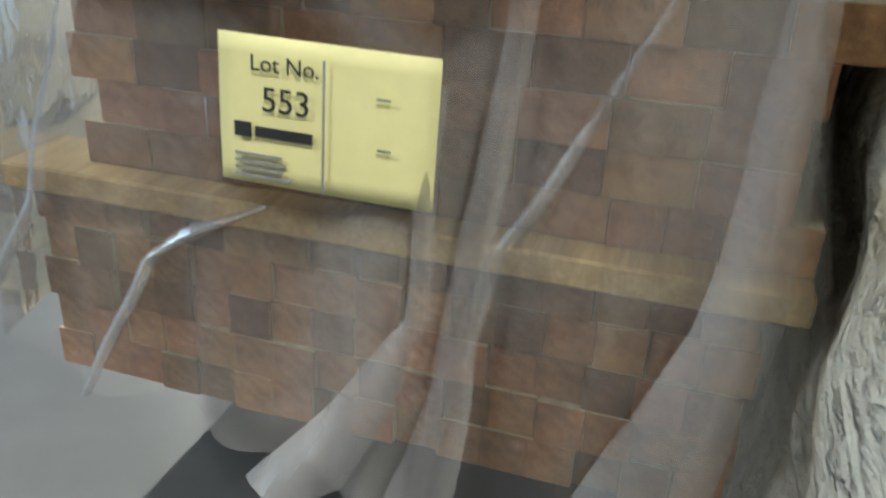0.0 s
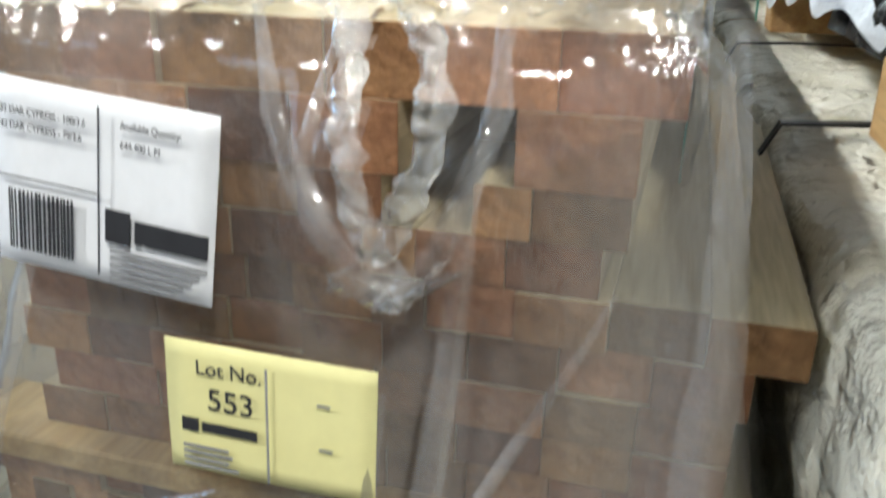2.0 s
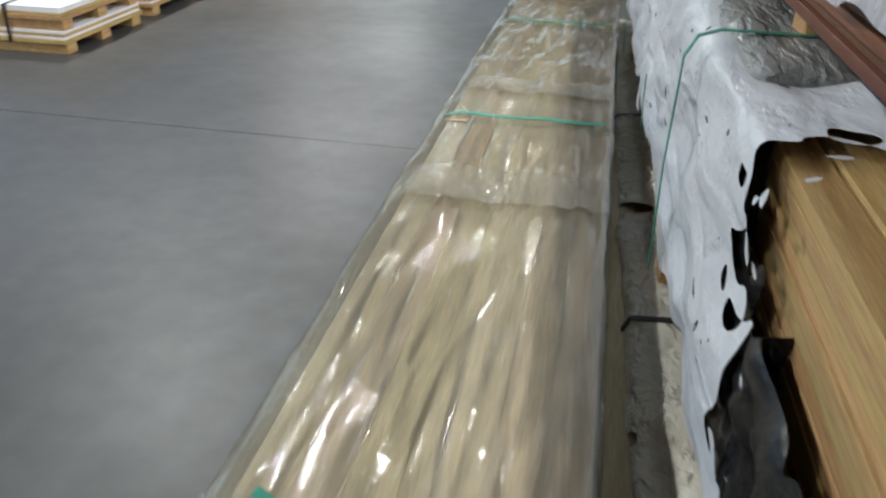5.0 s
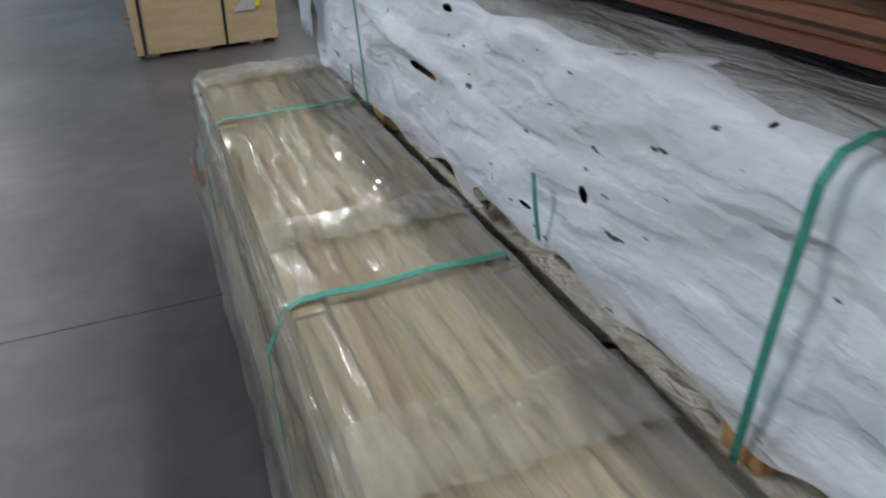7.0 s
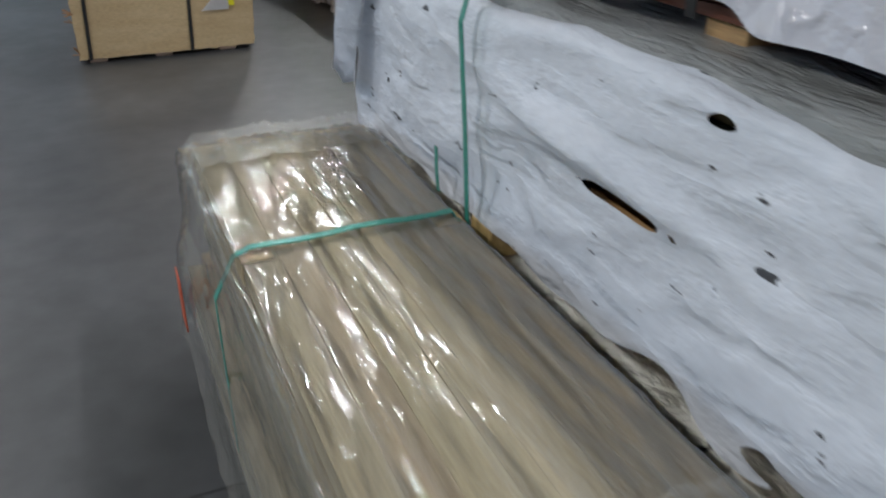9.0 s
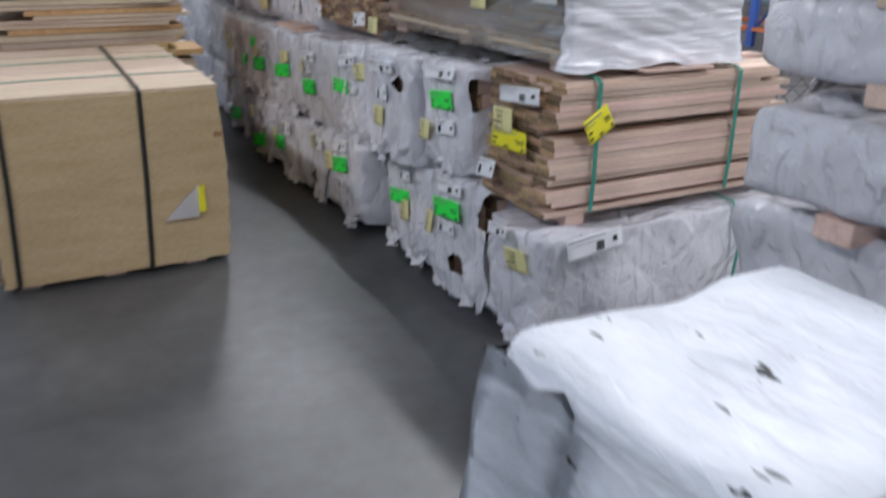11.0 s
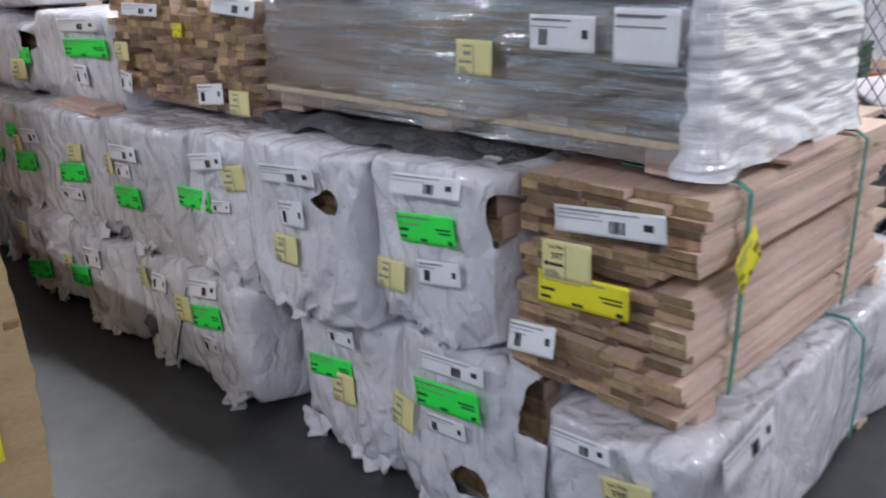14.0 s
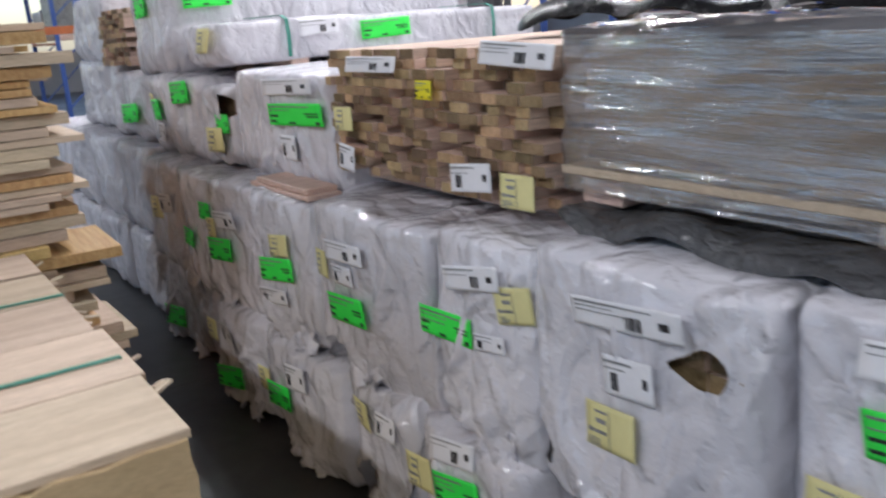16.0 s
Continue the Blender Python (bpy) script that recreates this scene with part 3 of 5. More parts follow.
for y in (0.285, 1.80, 2.975):
    strap_over(pack, y, 0.0 if y < 1 else 0.0, 0.43, TOP, 0.2, 0.1, lift=0.012 if y < 1 else 0.022, wander=-0.05 if y > 1 else 0.0)
    part("corner_card", boxes(((-0.012, y - 0.032, TOP + 0.004), (0.05, y + 0.032, TOP + 0.009)), ((-0.012, y - 0.032, TOP - 0.04), (-0.007, y + 0.032, TOP + 0.009)), chamfer=0.0015), CARDBOARD, pack)
    part("corner_card", boxes(((0.375, y - 0.032, TOP + 0.004), (0.437, y + 0.032, TOP + 0.009)), ((0.432, y - 0.032, TOP - 0.04), (0.437, y + 0.032, TOP + 0.009)), chamfer=0.0015), CARDBOARD, pack)
# loose strap tail
part("strap_tail", ribbon([(0.05 + 0.02 * i, 0.30 + 0.014 * math.sin(i), TOP + 0.016 + 0.05 * math.exp(-i)) for i in range(8)], 0.017, (0.2, 1, 0), 0.002), STRAP, pack)
# film over top and long sides, then the loose film over the near end
def crumple(p, scale, seed):
    """Sharp ridges between flat facets, from -0.5 to 0.5."""
    d = noise.voronoi(Vector((p[0] * scale + seed, p[1] * scale, p[2] * scale - seed)))[0]
    return min(0.5, d[1] - d[0]) - 0.25


bm = draped((-0.045, 0.25, 0.06), (0.445, 3.66, TOP + 0.014), (0.0075, 0.028, 0.02), 0.007, 3, radius=0.03,
            folds=((24, 0.9, 20), (26, 1.1, 18)), skirt=0.012, open_faces=((1, 0),))
for v in bm.verts:
    v.co.z += 0.013 * crumple((v.co.x, v.co.y * 0.10 + 0.2 * v.co.x, 0), 24, 5) + 0.009 * crumple((v.co.x, v.co.y * 0.18 - 0.1 * v.co.x, 2), 44, 8)
    if v.co.z < TOP - 0.03:
        v.co.x += 0.012 * crumple((0, v.co.y * 0.9 + 0.2 * v.co.z, v.co.z * 0.3), 18, 3)
    if v.co.x < 0.1 and v.co.z < 0.40:
        v.co.x -= 0.036 * min(1.0, (0.40 - v.co.z) / 0.10)
    # bands of slack film lie across the pack, the far end is gathered
    slack = max(0.0, 1 - abs(v.co.y - 1.42) / 0.13) + max(0.0, 1 - abs(v.co.y - 2.35) / 0.10) + max(0.0, (v.co.y - 3.2) / 0.4)
    if v.co.z > TOP - 0.02:
        v.co.z += 0.007 * slack * (1 - 2 * abs(noise.noise(Vector((v.co.x * 30, v.co.y * 16, 4)))))
    if v.co.z > TOP - 0.06 and v.co.y > 3.5:
        v.co.z -= 0.03 * (v.co.y - 3.5) / 0.16
part("film_cover", bm, FILM_LONG, pack, "clear film stretched along the pack", smooth=True)


def film_band(y0, y1, seed):
    """A slack second layer of film across the top."""
    bm = bmesh.new()
    nx, ny = 84, max(20, round((y1 - y0) / 0.006))
    g = []
    for i in range(nx + 1):
        col = []
        for j in range(ny + 1):
            x, y = -0.03 + 0.465 * i / nx, y0 + (y1 - y0) * j / ny
            y += 0.02 * noise.noise(Vector((x * 9, seed, 0))) * (1 if j in (0, ny) else 0.5)
            z = TOP + 0.026 + 0.016 * crumple((x, y * 0.45, 0), 26, seed) + 0.010 * crumple((x, y * 0.6, 1), 60, seed)
            col.append(bm.verts.new((x, y, z - 0.03 * max(0.0, 1 - (x + 0.03) / 0.03))))
        g.append(col)
    for i in range(nx):
        for j in range(ny):
            bm.faces.new((g[i][j], g[i + 1][j], g[i + 1][j + 1], g[i][j + 1]))
    part("film_band", bm, FILM_TOP, pack, smooth=True)


for band in ((1.24, 1.42, 3), (2.02, 2.16, 5), (3.40, 3.62, 14)):
    film_band(*band)

XL, XR, FRONT = -0.055, 0.50, -0.012


def hem_height(x):
    keys = ((-0.06, 0.165), (-0.04, 0.150), (0.02, 0.137), (0.07, 0.14), (0.165, 0.108), (0.23, 0.100), (0.29, 0.095), (0.38, 0.115), (0.42, 0.10), (0.50, 0.165))
    for (a, za), (b, zb) in zip(keys, keys[1:]):
        if x <= b:
            return za + (zb - za) * max(0.0, x - a) / (b - a)
    return keys[-1][1]


def in_tear(x, z):
    if not 0.482 < z < TOP + 0.012:
        return False
    u = (z - 0.482) / 0.13
    left = 0.294 - 0.022 * u
    right = 0.294 + (0.026 * u / 0.5 if u < 0.5 else 0.026 - 0.016 * (u - 0.5) / 0.5)
    return left + 0.007 * noise.noise(Vector((z * 60, 1, 0))) < x < right + 0.007 * noise.noise(Vector((z * 60, 5, 0)))


def end_sheet():
    """The loose sheet hung over the end: back along both sides, pleated, with an uneven hem and a tear."""
    plan = [(XL, 0.16 - (0.16 - FRONT) * k / 22) for k in range(22)]
    plan += [(XL + (XR - XL) * k / 108, FRONT) for k in range(109)]
    plan += [(XR + 0.01 * k / 12, FRONT + 0.07 * k / 12) for k in range(1, 13)]
    rows = 92
    bm = bmesh.new()
    grid = []
    for i, (px, py) in enumerate(plan):
        side = 0 if i < 22 else (2 if i > 130 else 1)
        lo = hem_height(px) + (0.22 * (py - FRONT) if side == 0 else 0)
        col = []
        for j in range(rows + 1):
            v = j / rows
            z = lo + (TOP + 0.012 - lo) * v
            low = 1 - v
            out = 0.005 + 0.030 * low * low
            folds = 0.010 * math.sin(px * 52 + 3 * z + 2 * noise.noise(Vector((px * 5, z * 3, 2)))) * (0.25 + low)
            folds += 0.010 * noise.noise(Vector((px * 9, py * 9, z * 5)))
            near = max(0.0, 1 - math.hypot(px - 0.296, (z - 0.54) * 0.75) / 0.085) if side == 1 else 0
            folds += 0.030 * near * crumple((px, 0, z * 0.6), 38, 3) + 0.004 * crumple((px, py, z), 22, 9)
            folds += 0.045 * math.exp(-((px - 0.295) / 0.07) ** 2 - ((z - 0.52) / 0.07) ** 2) if side == 1 else 0
            edge = 0.02 * max(0.0, 1 - (TOP + 0.012 - z) / 0.03)
            if side == 0:
                out, folds = 0.3 * out, 0.3 * folds
            if side == 1:
                col.append(bm.verts.new((px - 0.9 * v * max(0.0, px - 0.43), py - out - folds + edge, z)))
            else:
                sgn = -1 if side == 0 else 1
                inset = 0.066 * v if side == 2 else 0.0
                col.append(bm.verts.new((px + sgn * (out + folds) - sgn * edge - inset, py, z)))
        grid.append(col)
    for i in range(len(plan) - 1):
        for j in range(rows):
            c = (grid[i][j].co + grid[i + 1][j + 1].co) / 2
            if c.y < 0 and in_tear(c.x, c.z):
                continue
            bm.faces.new((grid[i][j], grid[i + 1][j], grid[i + 1][j + 1], grid[i][j + 1]))
    bmesh.ops.delete(bm, geom=[v for v in bm.verts if not v.link_faces], context="VERTS")
    return bm


part("film_end", end_sheet(), FILM, pack, "milky loose film over the pack's end, torn open", smooth=True)
bm = bmesh.new()
grid = [[bm.verts.new((XL + 0.003 + 0.487 * i / 130, FRONT + 0.012 + 0.345 * j / 92, 0)) for j in range(93)] for i in range(131)]
for col in grid:
    for v in col:
        v.co.z = TOP + 0.011 + 0.018 * crumple((v.co.x, v.co.y, 0), 24, 6) + 0.012 * crumple((v.co.x, v.co.y, 1), 58, 2)
        v.co.z -= 0.012 * max(0, 1 - (v.co.y - FRONT) / 0.03) + 0.02 * max(0, 1 - (v.co.x - XL) / 0.03)
for i in range(130):
    for j in range(92):
        if not (j < 10 and abs(grid[i][j].co.x - 0.288) < 0.017 - 0.0015 * j):
            bm.faces.new((grid[i][j], grid[i + 1][j], grid[i + 1][j + 1], grid[i][j + 1]))
part("film_top", bm, FILM_TOP, pack, "crumpled clear film on the pack's top", smooth=True)


def pleat(points, seed):
    """A standing fold of film: (x, z, width) along its length."""
    fine = []
    for (xa, za, wa), (xb, zb, wb) in zip(points, points[1:]):
        fine += [(xa + (xb - xa) * k / 8, za + (zb - za) * k / 8, wa + (wb - wa) * k / 8) for k in range(8)]
    fine.append(points[-1])
    bm = bmesh.new()
    rows = []
    for k, (x, z, w) in enumerate(fine):
        low = max(0.0, 1 - (z - 0.12) / 0.49)
        y = FRONT - 0.012 - 0.034 * low * low - 0.04 * math.exp(-((x - 0.295) / 0.07) ** 2 - ((z - 0.52) / 0.07) ** 2)
        x += 0.004 * noise.noise(Vector((z * 14, seed, 0)))
        rows.append([bm.verts.new((x + u * w, y - 0.30 * w * (1 - u * u * 4), z + 0.15 * u * w)) for u in (-0.5, -0.4, -0.2, 0, 0.25, 0.42, 0.5)])
    for a, b in zip(rows, rows[1:]):
        for q in range(6):
            bm.faces.new((a[q], b[q], b[q + 1], a[q + 1]))
    part("film_fold", bm, FILM_FOLD, pack, smooth=True)


pleat([(0.350, 0.600, 0.006), (0.326, 0.439, 0.016), (0.318, 0.380, 0.018), (0.305, 0.266, 0.024), (0.291, 0.087, 0.034)], 1)
pleat([(0.452, 0.600, 0.010), (0.463, 0.450, 0.024), (0.464, 0.365, 0.034), (0.459, 0.275, 0.046), (0.429, 0.169, 0.075), (0.415, 0.103, 0.110)], 2)
pleat([(0.410, 0.470, 0.004), (0.375, 0.390, 0.010), (0.321, 0.296, 0.012), (0.288, 0.169, 0.020), (0.272, 0.098, 0.030)], 3)
pleat([(0.279, 0.390, 0.010), (0.275, 0.246, 0.016), (0.239, 0.175, 0.045), (0.195, 0.107, 0.075)], 4)
pleat([(0.022, 0.134, 0.010), (0.052, 0.191, 0.012), (0.084, 0.252, 0.014), (0.123, 0.279, 0.030), (0.173, 0.304, 0.012)], 5)
pleat([(-0.077, 0.169, 0.014), (-0.009, 0.279, 0.016), (0.030, 0.411, 0.018), (0.080, 0.520, 0.006)], 6)
pleat([(0.215, 0.605, 0.006), (0.226, 0.550, 0.014), (0.262, 0.488, 0.020), (0.290, 0.458, 0.016)], 9)
pleat([(0.345, 0.605, 0.006), (0.348, 0.560, 0.014), (0.328, 0.500, 0.018), (0.305, 0.465, 0.014)], 10)
for rim, seed in ((((0.272, 0.607), (0.276, 0.56), (0.285, 0.52), (0.294, 0.484)), 1), (((0.306, 0.607), (0.318, 0.575), (0.320, 0.545), (0.308, 0.51), (0.296, 0.482)), 2), (((0.270, 0.475), (0.288, 0.466), (0.305, 0.464), (0.322, 0.478)), 3)):
    bm = bmesh.new()
    rows = []
    for (xa, za), (xb, zb) in zip(rim, rim[1:]):
        for k in range(10):
            x, z = xa + (xb - xa) * k / 10, za + (zb - za) * k / 10
            y = FRONT - 0.016 - 0.045 * math.exp(-((x - 0.295) / 0.07) ** 2 - ((z - 0.52) / 0.07) ** 2)
            row = []
            for u in range(-3, 4):
                p = Vector((x + 0.0030 * u, y - 0.006 * (1 - (u / 3) ** 2), z + (0.004 * u if seed == 3 else 0)))
                row.append(bm.verts.new(p + Vector((0.006 * noise.noise(p * 90), -0.012 * crumple(p, 75, seed), 0.006 * noise.noise(p * 110)))))
            rows.append(row)
    for a, b in zip(rows, rows[1:]):
        for q in range(6):
            bm.faces.new((a[q], b[q], b[q + 1], a[q + 1]))
    part("torn_lip", bm, LIP, pack, "crumpled rim of the torn film", smooth=True)
pleat([(0.262, 0.590, 0.005), (0.250, 0.520, 0.014), (0.282, 0.470, 0.020), (0.288, 0.450, 0.024), (0.330, 0.480, 0.012)], 7)
part("tag", boxes(((-0.100, 3.36, 0.22), (-0.097, 3.44, 0.36)), chamfer=0.001), RED_TAG, pack, "orange red tag on the pack's side")

lot = label_sheet("lot", (0.214, -0.040, 0.363), (0.03, -1, 0.02), -1.5, number="553", seed=1, w=0.136, h=0.090, on="the film of the cypress pack")
tick = thing("paper_label", (0.1, -0.06, 0.5), "white stock label with printed barcode under clear film", "label", "labels on the packs")
BASE[tick.name] = (0, 0, 0)
tick.matrix_basis = facing((0.117, -0.040, 0.497), (0.03, -1, 0.05), -6) @ Matrix.Diagonal((0.80, 1.0, 1, 1))
part("paper", sheet(0.18, 0.112, 0.002, 21), PAPER_WHITE, tick, smooth=True)
for k, tx in enumerate(("32X32 DAR CYPRESS - 100/3.6", "66X42 DAR CYPRESS - 79/3.6")):
    words(tx, 0.0045, Matrix.Translation((-0.09, 0.037 - 0.009 * k, 0.005)), INK, tick)
words("Available Quantity:", 0.0045, Matrix.Translation((0.018, 0.04, 0.005)), INK, tick)
words("644.400 L M", 0.0045, Matrix.Translation((0.018, 0.029, 0.005)), INK, tick)
rb = random.Random(2)
rows, x = [], -0.075
while x < -0.022:
    wd = rb.choice((0.0008, 0.0012, 0.0016))
    rows.append((x, -0.045, x + wd, -0.008))
    x += wd + rb.choice((0.0014, 0.0020, 0.0026))
tagged(part("barcode", print_bars(rows, 0.005), INK, tick), kind="stuff")
part("logo_block", print_bars([(0.006, -0.028, 0.026, -0.008), (0.03, -0.026, 0.088, -0.012)], 0.005), INK, tick)
part("fine_print", print_bars([(0.01, -0.034 - 0.0045 * i, 0.088 - 0.006 * i, -0.032 - 0.0045 * i) for i in range(5)], 0.005), INK_GREY, tick)
part("rule", print_bars([(0.0, -0.05, 0.0008, 0.05), (-0.09, -0.001, 0.0, -0.0002)], 0.005), INK, tick)

# ---- stack beside it: two wrapped packs and red-brown decking on top ----
low = thing("wrapped_pack", (0.8, 1.9, 0), "dirty cream wrapped timber pack on the floor", "timber pack", "packs of the long stack")
for y in (0.5, 1.9, 3.3):
    part("bearer", boxes(((0.58, y - 0.045, 0), (1.1, y + 0.045, 0.05)), chamfer=0.003), OAK, low)
part("timber", boxes(((0.505, -0.26, 0.05), (1.1, 3.74, 0.44)), chamfer=0.004), PINE, low)
part("wrap", draped((0.464, -0.3, 0.03), (1.12, 3.8, 0.468), (0.025, 0.025, 0.022), 0.03, 31, radius=0.045,
                    folds=((5, 3, 5), (9, 5, 9)), skirt=0.03, rag=1,
                    tears=(((0.50, 1.63, 0.46), (0.05, 0.05, 0.025)), ((0.5, 0.75, 0.45), (0.05, 0.03, 0.02)))), WRAP_DIRTY, low, smooth=True)
for y in (0.42, 1.08, 2.33):
    part("strap", ribbon([(0.454, y, 0.2), (0.452, y, 0.43), (0.475, y, 0.478), (0.56, y, 0.482), (0.9, y, 0.482)], 0.016, (0, 1, 0), 0.003), STRAP_BLACK, low)

up = thing("wrapped_pack", (0.8, 1.9, 0.49), "weathered white wrapped timber pack, torn and strapped green", "timber pack", "packs of the long stack")
for y in (0.30, 1.26, 3.02):
    part("bearer", boxes(((0.535, y - 0.045, 0.485), (1.15, y + 0.045, 0.555)), chamfer=0.003), PINE, up)
rp = random.Random(9)
for r in range(17):
    board("timber", (0.055, 4.06, 0.0235), (PINE, OAK_END), up, (0.625 + rp.uniform(-0.004, 0.004), 1.73 + rp.uniform(-0.03, 0.03), 0.57 + 0.0243 * r))
part("timber_core", boxes(((0.655, -0.28, 0.557), (1.14, 3.76, 0.975)), chamfer=0.004), PINE, up)
holes = [((0.54, 2.575, 0.785), (0.08, 0.13, 0.014)), ((0.54, 2.39, 0.972), (0.08, 0.035, 0.010)), ((0.54, 1.75, 0.735), (0.08, 0.018, 0.02)),
         ((0.54, 2.0, 0.93), (0.08, 0.04, 0.005)), ((0.54, 2.97, 0.665), (0.08, 0.012, 0.009)), ((0.54, 3.55, 0.72), (0.08, 0.014, 0.012)),
         ((0.54, 1.98, 0.63), (0.08, 0.05, 0.006)), ((0.54, 2.9, 0.93), (0.08, 0.012, 0.008)), ((0.54, 2.18, 0.57), (0.1, 0.07, 0.015)),
         ((0.54, 1.30, 1.0), (0.03, 0.02, 0.008)), ((0.54, 2.25, 0.85), (0.08, 0.045, 0.005)),
         ((0.62, 0.18, 0.92), (0.16, 0.52, 0.34)), ((0.55, 0.22, 0.72), (0.12, 0.34, 0.15)), ((0.72, 0.1, 1.0), (0.16, 0.42, 0.1))]
bm = draped((0.548, -0.34, 0.552), (1.16, 3.83, 1.005), (0.022, 0.014, 0.013), 0.032, 47, radius=0.04,
            folds=((4, 2.0, 4), (5, 2.6, 8)), skirt=0.006, sag=0.012, rag=1, tears=holes)
for v in bm.verts:
    # a swag pulled up towards the strap at the far end
    d = math.exp(-((v.co.y - 2.72) / 0.35) ** 2) * math.exp(-((v.co.z - 0.84 - 0.1 * (v.co.y - 2.7)) / 0.03) ** 2)
    if v.co.x < 0.6:
        v.co.x -= 0.03 * d
part("wrap", bm, WRAP_OLD, up, smooth=True)
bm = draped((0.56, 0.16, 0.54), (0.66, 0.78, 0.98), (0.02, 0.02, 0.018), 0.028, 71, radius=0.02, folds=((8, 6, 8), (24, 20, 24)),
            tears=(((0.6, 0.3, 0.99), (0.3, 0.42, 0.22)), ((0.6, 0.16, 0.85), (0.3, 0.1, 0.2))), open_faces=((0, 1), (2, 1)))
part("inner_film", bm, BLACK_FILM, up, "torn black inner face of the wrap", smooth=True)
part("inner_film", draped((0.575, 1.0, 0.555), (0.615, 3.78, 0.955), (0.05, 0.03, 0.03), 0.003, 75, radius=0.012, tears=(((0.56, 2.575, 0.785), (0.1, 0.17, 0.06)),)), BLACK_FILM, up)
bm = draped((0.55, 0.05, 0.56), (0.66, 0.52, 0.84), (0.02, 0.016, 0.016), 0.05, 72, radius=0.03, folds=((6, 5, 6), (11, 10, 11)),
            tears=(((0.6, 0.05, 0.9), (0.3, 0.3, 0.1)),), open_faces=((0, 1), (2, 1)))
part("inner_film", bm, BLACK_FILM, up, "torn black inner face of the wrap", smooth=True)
bm = draped((0.545, -0.36, 0.51), (0.75, 0.10, 0.70), (0.02, 0.02, 0.02), 0.06, 73, radius=0.05, folds=((9, 9, 9), (22, 22, 22)), skirt=0.03, rag=1)
part("torn_wrap", bm, WRAP_OLD, up, "crumpled torn wrap hanging at the end", smooth=True)
part("top_sheet", draped((0.585, 0.95, 0.985), (1.14, 3.3, 1.022), (0.025, 0.03, 0.02), 0.014, 58, radius=0.015, folds=((5, 3, 5), (9, 4, 9))), WRAP_GREY, up, "dull grey clear sheet over the pack's top", smooth=True)
# flap at the far corner
bm = bmesh.new()
g = [[bm.verts.new((0.515 + 0.007 * math.sin(i * 1.9 + j) - 0.03 * (j / 6) + 0.01 * (i % 2), 3.62 + 0.045 * i + 0.006 * j, 0.985 - 0.052 * j + 0.008 * math.sin(2 * i))) for i in range(6)] for j in range(7)]
for j in range(6):
    for i in range(5):
        bm.faces.new((g[j][i], g[j][i + 1], g[j + 1][i + 1], g[j + 1][i]))
bmesh.ops.solidify(bm, geom=bm.faces[:], thickness=0.002)
part("flap", bm, WRAP_OLD, up, "loose flap of wrap at the corner", smooth=True)
part("strap", ribbon([(0.514, 1.25, 0.50), (0.505, 1.20, 0.76), (0.506, 1.16, 0.98), (0.524, 1.152, 1.018), (0.56, 1.15, 1.03), (0.8, 1.15, 1.03), (1.1, 1.15, 1.025)], 0.016, (0, 1, 0), 0.002), STRAP, up)
part("strap", ribbon([(0.505, 3.02, 0.50), (0.500, 3.03, 0.76), (0.502, 3.06, 0.97), (0.52, 3.07, 1.012), (0.556, 3.07, 1.024), (0.8, 3.03, 1.026), (1.1, 3.03, 1.02)], 0.018, (0, 1, 0), 0.002), STRAP, up)
part("strap", ribbon([(0.512, 1.86, 0.60), (0.508, 1.865, 0.68), (0.508, 1.87, 0.745)], 0.016, (0, 1, 0), 0.002), STRAP, up)
part("strap", ribbon([(0.500, 3.16, 0.58), (0.498, 3.165, 0.63), (0.500, 3.17, 0.68)], 0.014, (0, 1, 0), 0.002), STRAP, up)

deck = thing("decking_pack", (1.0, 1.7, 1.02), "pack of red-brown decking boards half under white wrap", "timber pack", "packs of the long stack")
for y in (0.2, 1.2, 2.57):
    part("bearer", boxes(((0.70, y - 0.045, 1.005), (1.25, y + 0.045, 1.055)), chamfer=0.003), PINE, deck)
for r in range(14):
    for c in range(4):
        board("decking_board", (0.138, 3.2, 0.0195), (MERBAU, MERBAU), deck, (0.765 + 0.14 * c + rp.uniform(-0.008, 0.008), 1.55 + rp.uniform(-0.04, 0.04), 1.067 + 0.0205 * r))
part("wrap", draped((0.675, 1.90, 1.06), (1.275, 3.22, 1.37), (0.022, 0.022, 0.02), 0.022, 53, radius=0.04, folds=((6, 4, 5), (15, 9, 12)), skirt=0.01,
                    open_faces=((1, 0),), tears=(((0.66, 1.90, 1.10), (0.1, 0.16, 0.14)), ((0.66, 2.6, 1.05), (0.1, 0.10, 0.04)))), WRAP, deck, smooth=True)
part("wrap", draped((0.675, -0.1, 1.15), (1.275, 2.3, 1.37), (0.022, 0.03, 0.02), 0.02, 54, radius=0.04, folds=((6, 3, 5), (15, 7, 12)), skirt=0.01, rag=1), WRAP, deck, smooth=True)
part("strap", ribbon([(0.655, 2.60, 1.06), (0.652, 2.60, 1.2), (0.655, 2.60, 1.35), (0.7, 2.6, 1.385)], 0.022, (0, 1, 0), 0.003), STRAP_BLACK, deck)

# the stack lies slightly askew to the pack beside it
for ob in (low, up, deck):
    ob.rotation_euler = (0, 0, radians(1.7))

